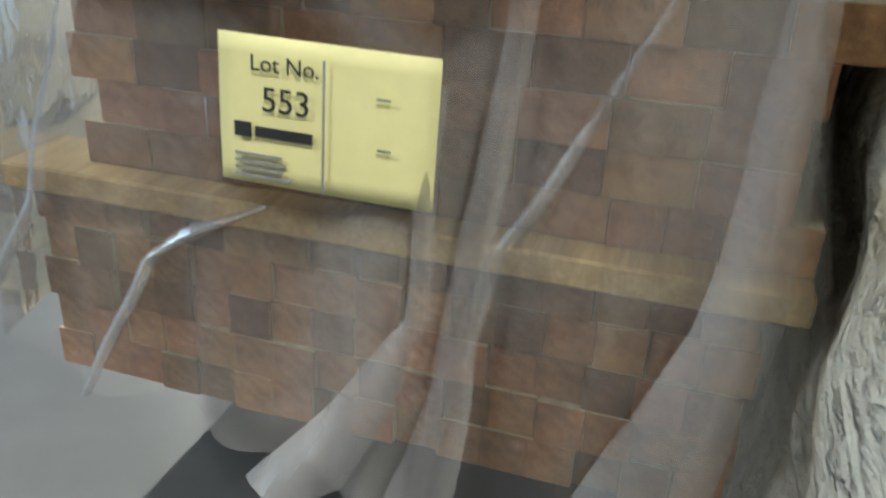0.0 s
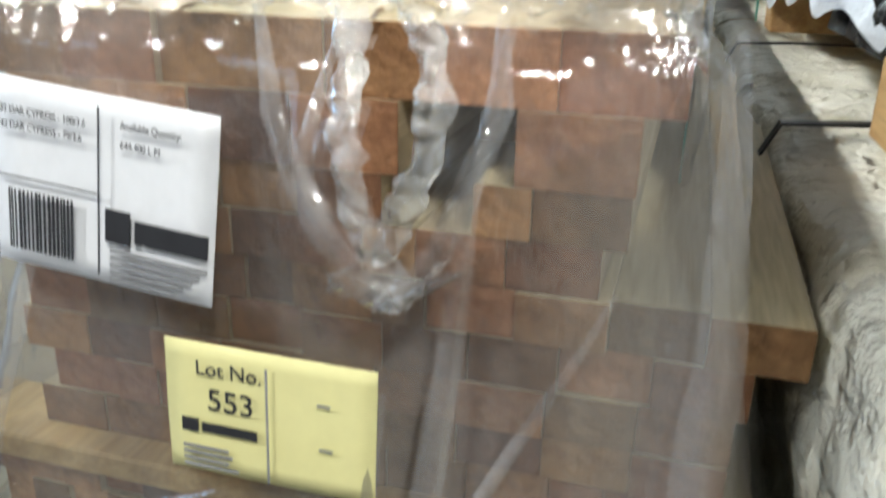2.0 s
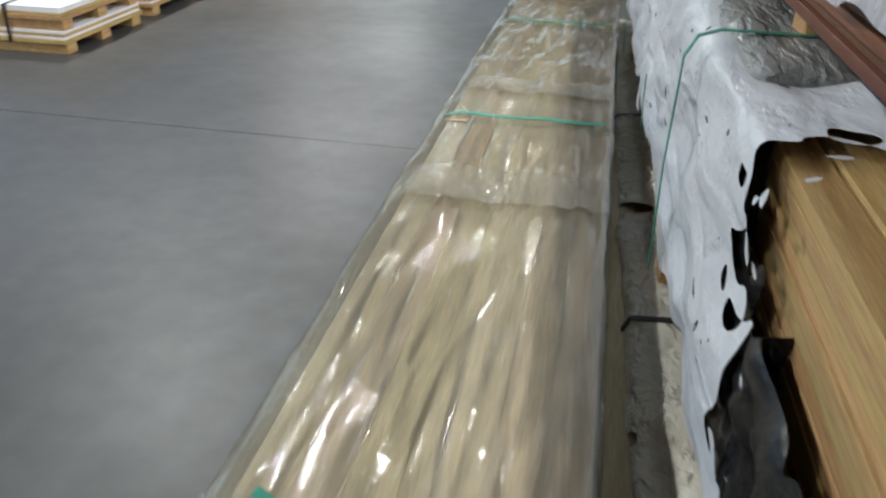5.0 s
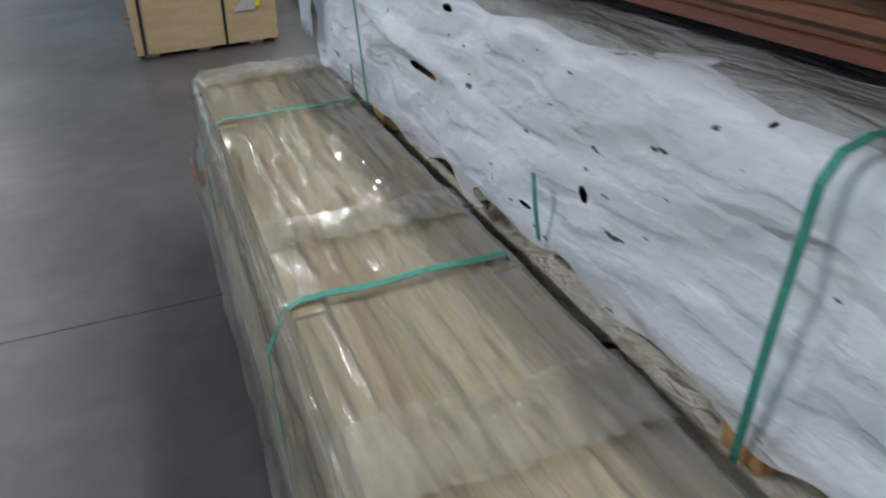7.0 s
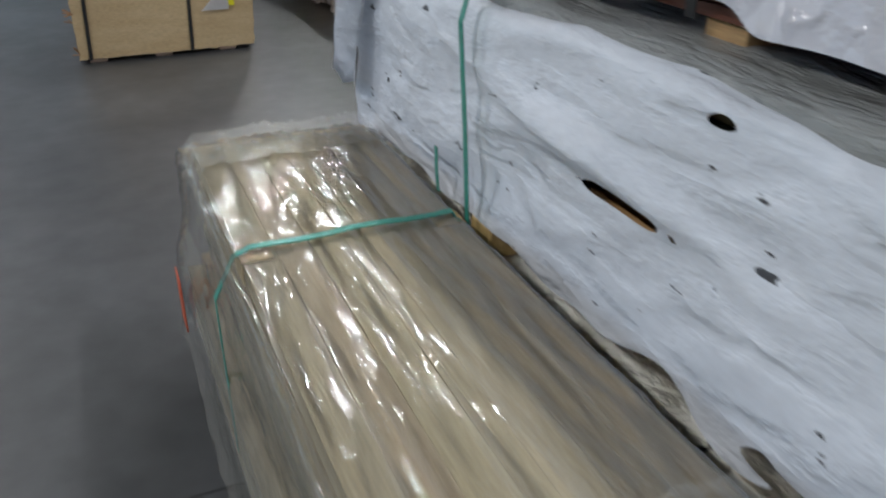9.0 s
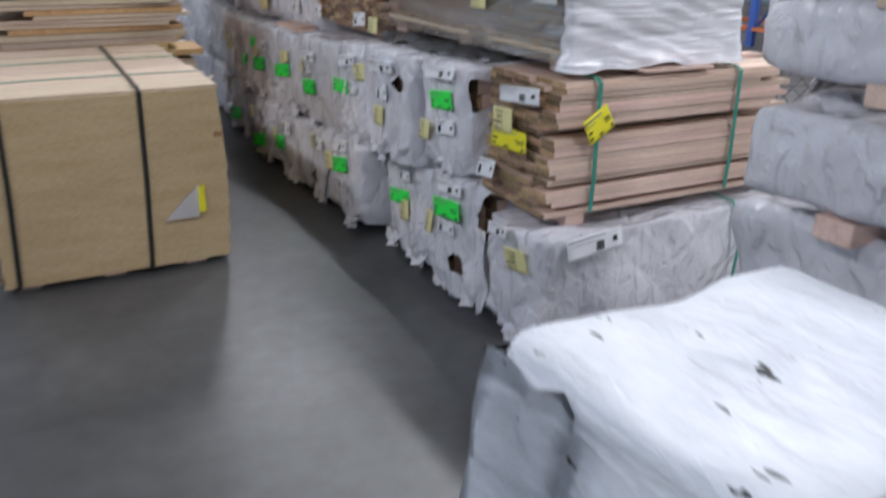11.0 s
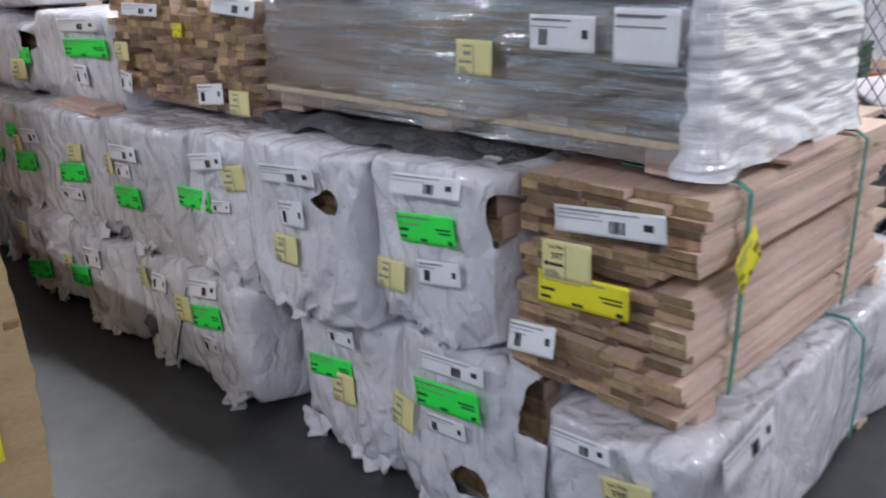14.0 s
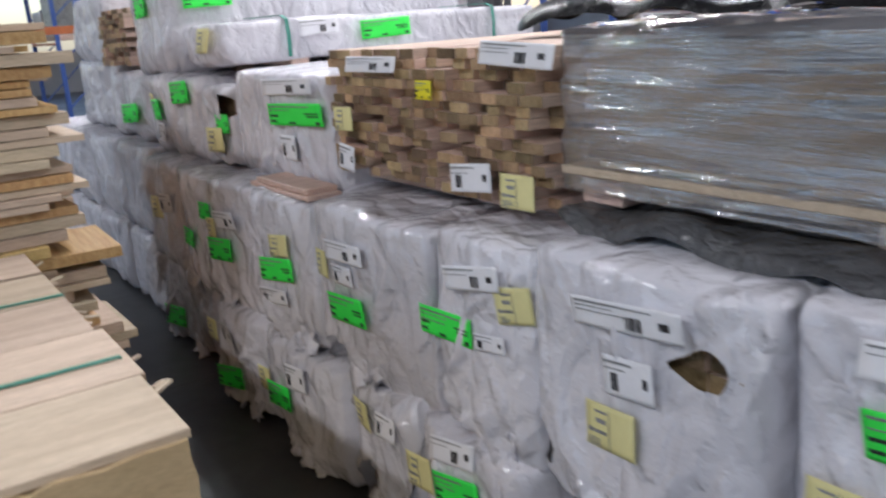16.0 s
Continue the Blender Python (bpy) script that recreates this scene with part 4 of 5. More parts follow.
# ---- tall stack of shorter wrapped packs behind, ends to the aisle ----
zs = [(0.05, 0.44), (0.5, 0.93), (0.98, 1.2), (1.27, 1.43), (1.48, 1.68)]
for k, (za, zb) in enumerate(zs):
    t = thing("wrapped_pack", (1.65, 2.9, za - 0.04), "grey-white wrapped timber pack in a leaning stack", "timber pack", "packs of the tall stack")
    dx = 0.13 + (0.0, 0.02, -0.04, 0.05, 0.03)[k]
    for y in (1.6, 4.0):
        part("bearer", boxes(((1.36 + dx, y - 0.05, za - 0.055), (1.95 + dx, y + 0.05, za)), chamfer=0.004), OAK, t)
    part("wrap", draped((1.36 + dx, 1.2, za), (1.95 + dx, 4.18 + dx, zb), (0.03, 0.04, 0.02), 0.045, 80 + k, radius=0.03, folds=((5, 4, 5), (6, 4, 6)), skirt=0.03, rag=1, bottom=True), WRAP, t, smooth=True)
rag = tagged(mesh_object("torn_plastic", draped((1.45, 4.2, 1.50), (1.54, 4.32, 1.64), (0.012, 0.012, 0.012), 0.05, 91, radius=0.02, folds=((9, 9, 6), (14, 14, 9)), bottom=True), WRAP, smooth=True),
             "white torn plastic hanging from the tall stack", "plastic sheet")

# ---- plywood crate ----
crate = thing("plywood_crate", (0.25, 7.5, 0), "battered plywood crate with black straps and plank lid", "crate")
CX0, CX1, CY0, CY1, CZ = -0.25, 0.76, 6.8, 8.3, 0.86
for x in (-0.15, 0.22, 0.6):
    part("runner", boxes(((x - 0.05, CY0 + 0.03, 0), (x + 0.05, CY1, 0.03)), chamfer=0.003), OAK, crate)


def panel(bm, x0, x1, y, z0, z1, seed, normal_y=-1):
    n, mrows = 30, 24
    front, back = [], []
    for side, yy in ((front, y), (back, y + 0.012)):
        for j in range(mrows + 1):
            row = []
            for i in range(n + 1):
                u, v = i / n, j / mrows
                x, z = x0 + (x1 - x0) * u, z0 + (z1 - z0) * v
                edge = min(u, 1 - u, v, 1 - v) < 0.001
                if edge:
                    x += 0.010 * noise.noise(Vector((z * 22, seed, 1))) if u in (0, 1) else 0
                    z += 0.008 * noise.noise(Vector((x * 22, seed, 2)))
                bow = 0.02 * math.sin(math.pi * v) * u
                row.append(bm.verts.new((x + bow, yy - 0.006 * math.sin(math.pi * u), z)))
            side.append(row)
    for s, flip in ((front, False), (back, True)):
        for j in range(mrows):
            for i in range(n):
                q = [s[j][i], s[j][i + 1], s[j + 1][i + 1], s[j + 1][i]]
                bm.faces.new(q[::-1] if flip else q)
    for i in range(n):
        bm.faces.new((front[0][i], back[0][i], back[0][i + 1], front[0][i + 1]))
        bm.faces.new((front[-1][i + 1], back[-1][i + 1], back[-1][i], front[-1][i]))
    for j in range(mrows):
        bm.faces.new((front[j + 1][0], back[j + 1][0], back[j][0], front[j][0]))
        bm.faces.new((front[j][-1], back[j][-1], back[j + 1][-1], front[j + 1][-1]))


bm = bmesh.new()
panel(bm, CX0, CX1, CY0, 0.028, CZ, 4)
part("front_panel", bm, PLY, crate, smooth=False)
part("side_panel", boxes(((CX0, CY0 + 0.02, 0.03), (CX0 + 0.012, CY1, CZ - 0.01)), chamfer=0.002), PLY_EDGE, crate, "splintered plywood side of the crate")
part("side_panel", boxes(((CX1 - 0.012, CY0 + 0.02, 0.03), (CX1, CY1, CZ - 0.01)), chamfer=0.002), PLY, crate)
part("back_panel", boxes(((CX0, CY1, 0.03), (CX1, CY1 + 0.012, CZ - 0.01)), chamfer=0.002), PLY, crate)
part("inner_board", boxes(((CX0 + 0.02, CY0 + 0.03, 0.03), (CX1 - 0.02, CY1 - 0.02, CZ - 0.04))), PLY_EDGE, crate)
# splinters on the near corner
rs = random.Random(3)
for i in range(26):
    bm = bmesh.new()
    z = rs.uniform(0.04, CZ)
    bar(bm, (CX0 + 0.01, CY0 + rs.uniform(0.0, 0.05), z), (CX0 - rs.uniform(0.01, 0.045), CY0 + rs.uniform(-0.01, 0.06), z + rs.uniform(-0.03, 0.05)), rs.uniform(0.008, 0.022), 0.004)
    part("splinter", bm, PLY_EDGE, crate)
rs = random.Random(13)
for i in range(14):
    bm = bmesh.new()
    y = CY0 + rs.uniform(0.02, 1.4)
    bar(bm, (CX1 - 0.02, y, CZ + 0.005), (CX1 + rs.uniform(0.012, 0.05), y + rs.uniform(-0.05, 0.06), CZ + rs.uniform(-0.02, 0.02)), rs.uniform(0.008, 0.018), 0.004)
    part("splinter", bm, PLANK, crate)
y = CY0 + 0.005
k = 0
while y < CY1 - 0.05:
    wd = (0.29, 0.33, 0.31)[k % 3]
    board("lid_plank", (CX1 - CX0 + rs.uniform(-0.02, 0.03), min(wd - 0.005, CY1 - y), 0.016), (PLANK, PLY_EDGE), crate, ((CX0 + CX1) / 2 + rs.uniform(-0.012, 0.012), y + wd / 2, CZ + 0.008), end_axis=0)
    y += wd
    k += 1
for x in (-0.19, 0.385):
    part("strap", ribbon([(x, CY0 - 0.014, 0.025), (x + 0.02, CY0 - 0.016, 0.45), (x + 0.03, CY0 - 0.012, CZ + 0.012), (x + 0.03, CY0 + 0.05, CZ + 0.022), (x + 0.05, CY0 + 1.2, CZ + 0.022), (x + 0.05, CY1, CZ + 0.022)], 0.02, (1, 0, 0), 0.0025), STRAP_BLACK, crate)
for yy in (7.2, 7.75):
    part("lid_strap", ribbon([(CX0, yy, CZ + 0.02), (0.2, yy + 0.02, CZ + 0.021), (CX1 + 0.003, yy + 0.01, CZ + 0.02), (CX1 + 0.006, yy, 0.3)], 0.014, (0, 1, 0), 0.0025), STRAP, crate)
part("corner_break", boxes(((CX1 - 0.035, CY0 - 0.004, 0.625), (CX1 + 0.016, CY0 + 0.02, 0.66)), chamfer=0.008), PLY_EDGE, crate, "broken brown corner of the plywood")
note = thing("paper_note", (0.57, CY0 - 0.02, 0.32), "torn white paper note with yellow edge on the crate", "label")
BASE[note.name] = (0, 0, 0)
note.matrix_basis = facing((0.575, CY0 - 0.022, 0.325), (0, -1, 0))
bm = bmesh.new()
tri = [bm.verts.new(p) for p in ((-0.11, -0.07, 0.002), (0.05, -0.07, 0.003), (0.055, 0.09, 0.012), (-0.02, 0.03, 0.02))]
bm.faces.new(tri)
bmesh.ops.solidify(bm, geom=bm.faces[:], thickness=0.001)
part("paper", bm, PAPER_WHITE, note)
part("backing", boxes(((0.045, -0.05, -0.001), (0.085, 0.08, 0.001))), PAPER_BRIGHT, note, "bright yellow paper under the torn note")

# ---- the long row of packs, ends to the aisle ----
rw = random.Random(17)
EX = 1.57


def row_pack(y0, y1, z0, z1, x0=EX, x1=2.9, seed=0, labels=(), tear=(), bulge=0.05, hem=0.02, label="grey-white wrapped timber pack with printed labels on its end"):
    t = thing("wrapped_pack", ((x0 + x1) / 2, (y0 + y1) / 2, z0 - 0.03), label, "timber pack", "packs of the long row")
    for x in (x0 + 0.35, x1 - 0.6):
        part("bearer", boxes(((x - 0.045, y0 + 0.01, z0 - 0.045), (x + 0.045, y1 - 0.01, z0 + 0.002)), chamfer=0.004), OAK, t)
    rows_n = max(3, round((z1 - z0 - 0.05) / 0.06))
    if tear:
        h = (z1 - z0 - 0.05) / rows_n
        for r in range(rows_n):
            n = max(2, round((y1 - y0 - 0.06) / 0.11))
            for c in range(n):
                wd = (y1 - y0 - 0.06) / n
                board("board", (x1 - x0 - 0.12, round(wd - 0.002, 3), round(h - 0.002, 3)), (OAK, OAK_END), t, ((x0 + x1) / 2 + rw.uniform(-0.01, 0.02), y0 + 0.03 + wd * (c + 0.5), z0 + h * (r + 0.5)), end_axis=0)
    bm = draped((x0, y0, z0 - 0.02), (x1, y1, z1), (0.05, 0.0135, 0.0135) if y0 < 9 else (0.05, 0.03, 0.03), bulge, seed, radius=0.014, folds=((3, 4.5, 2.6), (3.0, 4.2, 2.0)), skirt=hem * 0.35, rag=1, tears=tear, bottom=True)
    # the sheet is gathered at the end: pulled in at the corners, bellied in the middle
    rp = random.Random(seed)
    pleats = []
    for _ in range(12):
        py, pz = rp.uniform(y0 + 0.03, y1 - 0.03), rp.choice((z0 + 0.02, z0 + 0.05, z1 - 0.03, rp.uniform(z0, z1)))
        turn = radians(rp.choice((90, 90, 75, 105, 60, 120, 35, 145)) + rp.uniform(-12, 12))
        pleats.append((py, pz, math.cos(turn), math.sin(turn), rp.uniform(0.010, 0.026), rp.uniform(0.016, 0.034), rp.uniform(0.14, 0.36)))
    for v in bm.verts:
        d = max(0.0, 1 - (v.co.x - x0) / 0.25)
        if d > 0.6:
            for py, pz, cy, cz, high, wide, reach in pleats:
                a, b = v.co.y - py, v.co.z - pz
                far, along = abs(-a * cz + b * cy), abs(a * cy + b * cz)
                if far < wide and along < reach:
                    v.co.x -= high * (1 - far / wide) ** 1.4 * (1 - along / reach)
        u = (v.co.y - (y0 + y1) / 2) / (y1 - y0) * 2
        w = (v.co.z - (z0 + z1) / 2) / (z1 - z0) * 2
        v.co.x += d * (0.05 * max(0, abs(u) - 0.75) + 0.03 * max(0, w - 0.75) + 0.06 * max(0, -w - 0.75) - 0.015 * (1 - min(1, u * u)))
        # tails of film hang below the end
        if w < -0.85 and z0 > 0.0:
            v.co.z -= d * (0.02 + hem) * max(0.0, noise.noise(Vector((v.co.y * 6, seed, 2))) + 0.15)
        v.co.x += d * 0.022 * (0.25 - abs(noise.noise(Vector((v.co.y * 7 + v.co.z * 3 + seed, v.co.z * 2.5, seed)))))
    bm.normal_update()
    tree = BVHTree.FromBMesh(bm)
    part("wrap", bm, WRAP, t, smooth=True)
    if y0 < 9 and z0 < 0.9:
        for k in range(2 if z0 > 0.3 else 3):
            hanging_flap(t, x0 - 0.004, rp.uniform(y0 + 0.07, y1 - 0.07), z0 + 0.045, rp.uniform(0.09, 0.20), rp.uniform(0.07, 0.13), seed * 3 + k)
    for k, (kind, y, z, lean, *size) in enumerate(labels):
        label_sheet(kind, (x0 - 0.02, y, z), (-1, 0, 0), lean, *size, seed=seed * 5 + k, number="598" if (seed == 101 and kind == "lot") else "", on="a wrapped timber pack", tree=tree)
    return t


def hanging_flap(parent, x, y, z, w, h, seed):
    """A torn tail of film hanging from a pack's end."""
    nu, nv = 9, 12
    r = random.Random(seed)
    drop = [h * (0.45 + 0.55 * abs(math.sin(2.2 * k / nu + r.uniform(0, 1.2)))) * r.uniform(0.92, 1.05) for k in range(nu + 1)]
    bm = bmesh.new()
    g = []
    for i in range(nu + 1):
        u = i / nu - 0.5
        col = []
        for j in range(nv + 1):
            v = j / nv
            bend = 0.018 * math.sin(9 * u + 5 * v + seed) + 0.022 * noise.noise(Vector((u * 4, v * 3, seed)))
            col.append(bm.verts.new((x - 0.012 * v - bend * (0.2 + v) - 0.004, y + u * w * (1 - 0.30 * v) + 0.02 * v * math.sin(seed), max(0.006, z - drop[i] * v))))
        g.append(col)
    for i in range(nu):
        for j in range(nv):
            bm.faces.new((g[i][j], g[i][j + 1], g[i + 1][j + 1], g[i + 1][j]))
    bmesh.ops.recalc_face_normals(bm, faces=bm.faces[:])
    bmesh.ops.solidify(bm, geom=bm.faces[:], thickness=0.0015)
    part("film_tail", bm, WRAP, parent, "ragged tail of torn wrap", smooth=True)


# bottom tier
corner = row_pack(5.26, 5.64, 0.05, 0.485, x1=3.45, seed=101, labels=(("lot", 5.38, 0.375, 6, 0.125, 0.10), ("ticket", 5.50, 0.455, 10, 0.19, 0.05)), hem=0.05,
                  label="grey-white wrapped timber pack at the row's corner")
label_sheet("ticket", (1.78, 5.213, 0.455), (0, -1, 0.1), 6, seed=33, on="the side of a wrapped pack")
for x in (2.55,):
    part("strap", ribbon([(x, 5.222, 0.12), (x + 0.01, 5.218, 0.3), (x - 0.01, 5.222, 0.46), (x - 0.01, 5.27, 0.506), (x, 5.6, 0.502)], 0.016, (1, 0, 0), 0.003), STRAP, corner)
row_pack(5.67, 6.18, 0.05, 0.555, seed=102, labels=(("ticket", 5.92, 0.515, 6, 0.24, 0.055), ("green", 5.94, 0.415, 8, 0.25, 0.085), ("lot", 6.13, 0.295, 6, 0.13, 0.10), ("small", 5.95, 0.325, 6, 0.15, 0.06)), tear=(((1.55, 5.88, 0.17), (0.12, 0.07, 0.045)), ((1.55, 5.675, 0.44), (0.14, 0.045, 0.11))), hem=0.04)
hanging_flap(corner, 1.535, 5.66, 0.41, 0.11, 0.36, 5)
hanging_flap(corner, 1.545, 5.25, 0.20, 0.09, 0.18, 9)
row_pack(6.20, 6.68, 0.05, 0.515, seed=103, labels=(("green", 6.48, 0.315, 8, 0.21, 0.07), ("lot", 6.41, 0.265, 10, 0.125, 0.10), ("small", 6.42, 0.44, 6, 0.15, 0.06)), x0=1.58)
row_pack(6.86, 7.31, 0.05, 0.47, seed=104, x0=1.50, bulge=0.05, labels=(("ticket", 7.11, 0.435, 8, 0.17, 0.065), ("lot", 7.25, 0.325, 8, 0.12, 0.10), ("green", 7.09, 0.335, 10, 0.18, 0.085), ("small", 7.10, 0.22, 6, 0.11, 0.07)), hem=0.05)
row_pack(7.33, 7.74, 0.05, 0.46, seed=105, x0=1.52, labels=(("lot", 7.60, 0.355, 6, 0.12, 0.09), ("small", 7.45, 0.37, 4, 0.11, 0.07)), tear=(((1.50, 7.64, 0.10), (0.14, 0.075, 0.07)),))
row_pack(7.76, 8.34, 0.05, 0.43, seed=106, x0=1.50, labels=(("green", 8.17, 0.225, 9, 0.21, 0.09), ("lot", 8.30, 0.25, 6, 0.10, 0.09), ("small", 8.0, 0.35, 4)), tear=(((1.48, 8.28, 0.09), (0.14, 0.09, 0.06)),))
row_pack(8.36, 8.86, 0.05, 0.42, seed=107, x0=1.50, labels=(("green", 8.68, 0.13, 9, 0.21, 0.09), ("lot", 8.80, 0.31, 4, 0.11, 0.09), ("small", 8.62, 0.34, 4)))
row_pack(8.88, 9.9, 0.05, 0.44, seed=108, labels=(("green", 9.6, 0.14, 4),))
for k in range(4):
    row_pack(9.95 + 0.66 * k, 10.55 + 0.66 * k, 0.05, 0.44, seed=109 + k, x0=1.60)

# second tier
row_pack(5.80, 6.24, 0.615, 1.04, x0=1.555, seed=121, labels=(("ticket", 5.99, 1.00, 5, 0.25, 0.055), ("green", 6.0, 0.885, 8, 0.225, 0.08), ("lot", 6.12, 0.735, 6, 0.13, 0.085), ("small", 5.955, 0.775, 6, 0.14, 0.065)), hem=0.05, bulge=0.04, tear=(((1.55, 5.80, 0.93), (0.16, 0.035, 0.07)),))
row_pack(6.26, 6.80, 0.545, 1.03, x0=1.50, seed=122, labels=(("ticket", 6.52, 0.955, 5, 0.26, 0.058), ("small", 6.515, 0.835, 6, 0.12, 0.08), ("lot", 6.56, 0.715, 5, 0.135, 0.09)), tear=(((1.48, 6.365, 0.893), (0.12, 0.062, 0.038)), ((1.48, 6.78, 0.60), (0.12, 0.05, 0.03))), bulge=0.03, hem=0.09)
row_pack(6.83, 7.22, 0.51, 1.0, x0=1.53, seed=123, labels=(("ticket", 7.01, 0.915, 9, 0.19, 0.058), ("lot", 6.89, 0.872, 8, 0.10, 0.088), ("green", 7.15, 0.758, 3, 0.22, 0.075), ("small", 6.97, 0.762, 8, 0.115, 0.04)), bulge=0.025, hem=0.07)
row_pack(7.25, 7.90, 0.475, 0.965, x0=1.53, seed=124, labels=(("ticket", 7.63, 0.855, 4, 0.235, 0.06), ("green", 7.66, 0.672, 7, 0.25, 0.088), ("small", 7.665, 0.778, 5, 0.15, 0.06), ("lot", 7.825, 0.78, 4, 0.10, 0.085)), tear=(((1.50, 7.80, 0.50), (0.14, 0.10, 0.045)),), bulge=0.03)
row_pack(7.92, 8.36, 0.47, 0.94, x0=1.53, seed=125, labels=(("green", 8.13, 0.70, 6, 0.2, 0.08), ("lot", 8.11, 0.785, 8, 0.13, 0.075), ("small", 8.15, 0.605, 4, 0.17, 0.055)))
row_pack(8.38, 9.24, 0.455, 0.93, x0=1.53, seed=126, labels=(("green", 8.69, 0.665, 6, 0.22, 0.09), ("green", 9.06, 0.65, 2, 0.17, 0.075), ("green", 8.87, 0.79, 2, 0.11, 0.07), ("lot", 8.78, 0.735, 6, 0.12, 0.085), ("ticket", 8.6, 0.80, 4, 0.16, 0.07)))
row_pack(9.27, 9.85, 0.455, 0.92, x0=1.55, seed=127, labels=(("lot", 9.6, 0.7, 4), ("small", 9.4, 0.75, 4)))
for k in range(4):
    row_pack(9.92 + 0.66 * k, 10.52 + 0.66 * k, 0.485, 0.94, seed=128 + k, x0=1.62)


def board_pack(name, x0, x1, y0, y1, z0, z1, thick, widths, seed, label, ragged=0.05, far_rag=0.1, pieces=True):
    """A strapped pack of sawn boards, ends out of line."""
    t = thing(name, ((x0 + x1) / 2, (y0 + y1) / 2, z0), label, "timber pack", "packs of the long row")
    r = random.Random(seed)
    z = z0
    while z < z1 - thick * 0.5:
        y = y0 + r.uniform(0, 0.012)
        while y < y1 - 0.03:
            wd = min(r.choice(widths), y1 - y)
            if wd < 0.02:
                break
            if r.random() > 0.12:
                ln = round(x1 - x0 + r.choice((-0.12, -0.04, 0.0, 0.05, far_rag)), 2)
                xs = x0 + r.choice((0.0, 0.004, 0.010, 0.3 * ragged, 0.6 * ragged, ragged, 1.3 * ragged))
                board("board", (ln, round(wd - 0.002, 3), round(thick - 0.001, 4)), (OAK, OAK_END), t, (xs + ln / 2, y + wd / 2, z + thick / 2), end_axis=0, turn=r.uniform(-0.004, 0.004))
            y += wd
        z += thick
    return t


# unwrapped boards on the corner pack
for x in (1.75, 2.9):
    tagged(mesh_object("bearer", boxes(((x - 0.045, 5.31, 0.502), (x + 0.045, 5.80, 0.545)), chamfer=0.004), OAK), "rough timber bearer between two packs", "bearer", "bearers")
bp1 = board_pack("board_pack", 1.60, 2.72, 5.30, 5.78, 0.547, 0.78, 0.021, (0.09, 0.095, 0.12), 5, "strapped pack of raw sawn boards with ragged ends", ragged=0.03, far_rag=0.16)
bp2 = board_pack("board_pack", 1.625, 2.75, 5.295, 5.78, 0.782, 1.06, 0.021, (0.09, 0.095, 0.12), 8, "strapped pack of raw sawn boards with ragged ends", ragged=0.03, far_rag=0.2)
for x in (1.80, 2.50):
    part("strap", ribbon([(x, 5.287, 0.56), (x + 0.004, 5.283, 0.7), (x, 5.281, 0.9), (x + 0.003, 5.283, 1.05), (x, 5.31, 1.068), (x, 5.6, 1.068)], 0.018, (1, 0, 0), 0.003), STRAP, bp2)
label_sheet("ticket", (1.595, 5.505, 0.985), (-1, 0.05, 0.05), 6, seed=61, w=0.295, h=0.062, on="a strapped pack of raw boards")
label_sheet("lot", (1.592, 5.61, 0.872), (-1, 0, 0.02), 3, seed=62, number="597", w=0.14, h=0.095, on="a strapped pack of raw boards")
label_sheet("bright", (1.594, 5.565, 0.802), (-1, 0, 0.05), 3, seed=63, w=0.25, h=0.08, on="a strapped pack of raw boards")
label_sheet("small", (1.568, 5.69, 0.66), (-1, 0.1, 0.3), 8, seed=64, w=0.15, h=0.075, on="a strapped pack of raw boards")
label_sheet("bright", (1.80, 5.272, 0.90), (0.1, -1, 0.05), 28, seed=65, w=0.13, h=0.10, on="the side of a raw board pack")
tagged(mesh_object("offcut", boxes(((2.0, 5.28, 1.07), (2.35, 5.42, 1.082)), chamfer=0.002), OAK), "loose brown offcut lying on the boards", "offcut")

# shrink-wrapped load on its pallet
PX0, PX1, PY0, PY1 = 1.72, 2.52, 5.36, 6.92
pal = thing("wrapped_pallet", (2.1, 6.1, 1.06), "shrink-wrapped load of dark boards on a timber pallet", "pallet load")
for x in (PX0 + 0.05, 2.1, PX1 - 0.08):
    for y in (PY0 + 0.08, 6.15, PY1 - 0.1):
        part("block", boxes(((x - 0.045, y - 0.06, 1.072), (x + 0.045, y + 0.06, 1.135)), chamfer=0.004), OAK, pal)
for x in (PX0 + 0.03, 2.1, PX1 - 0.06):
    part("deck_rail", boxes(((x - 0.05, PY0, 1.136), (x + 0.05, PY1, 1.155)), chamfer=0.003), PLANK, pal)
for k in range(9):
    part("deck_board", boxes(((PX0, PY0 + 0.02 + 0.165 * k, 1.156), (PX1, PY0 + 0.14 + 0.165 * k, 1.172)), chamfer=0.002), PINE, pal)
DARK_BOARD = material("grey_brown_board", (0.095, 0.082, 0.085), 0.6, second=(0.055, 0.048, 0.05), scale=4, stretch=(10, 0.7, 10), fine=30, vary=0.35)
rd = random.Random(12)
for r in range(13):
    for c in range(6):
        board("flooring_board", (0.128, 1.46 + rd.choice((-0.02, 0, 0.02)), 0.0185), (DARK_BOARD, OAK_END), pal, (PX0 + 0.075 + 0.13 * c, (PY0 + PY1) / 2 + rd.uniform(-0.012, 0.012), 1.182 + 0.0195 * r))
part("film", draped((PX0 - 0.015, PY0 + 0.02, 1.10), (PX1 + 0.015, PY1 + 0.015, 1.455), (0.02, 0.025, 0.014), 0.014, 141, radius=0.03, folds=((4, 4, 26), (3, 3, 34)), sag=0.02, open_faces=((1, 0),)), CRINKLE, pal, "clear stretch film in glossy bands", smooth=True)
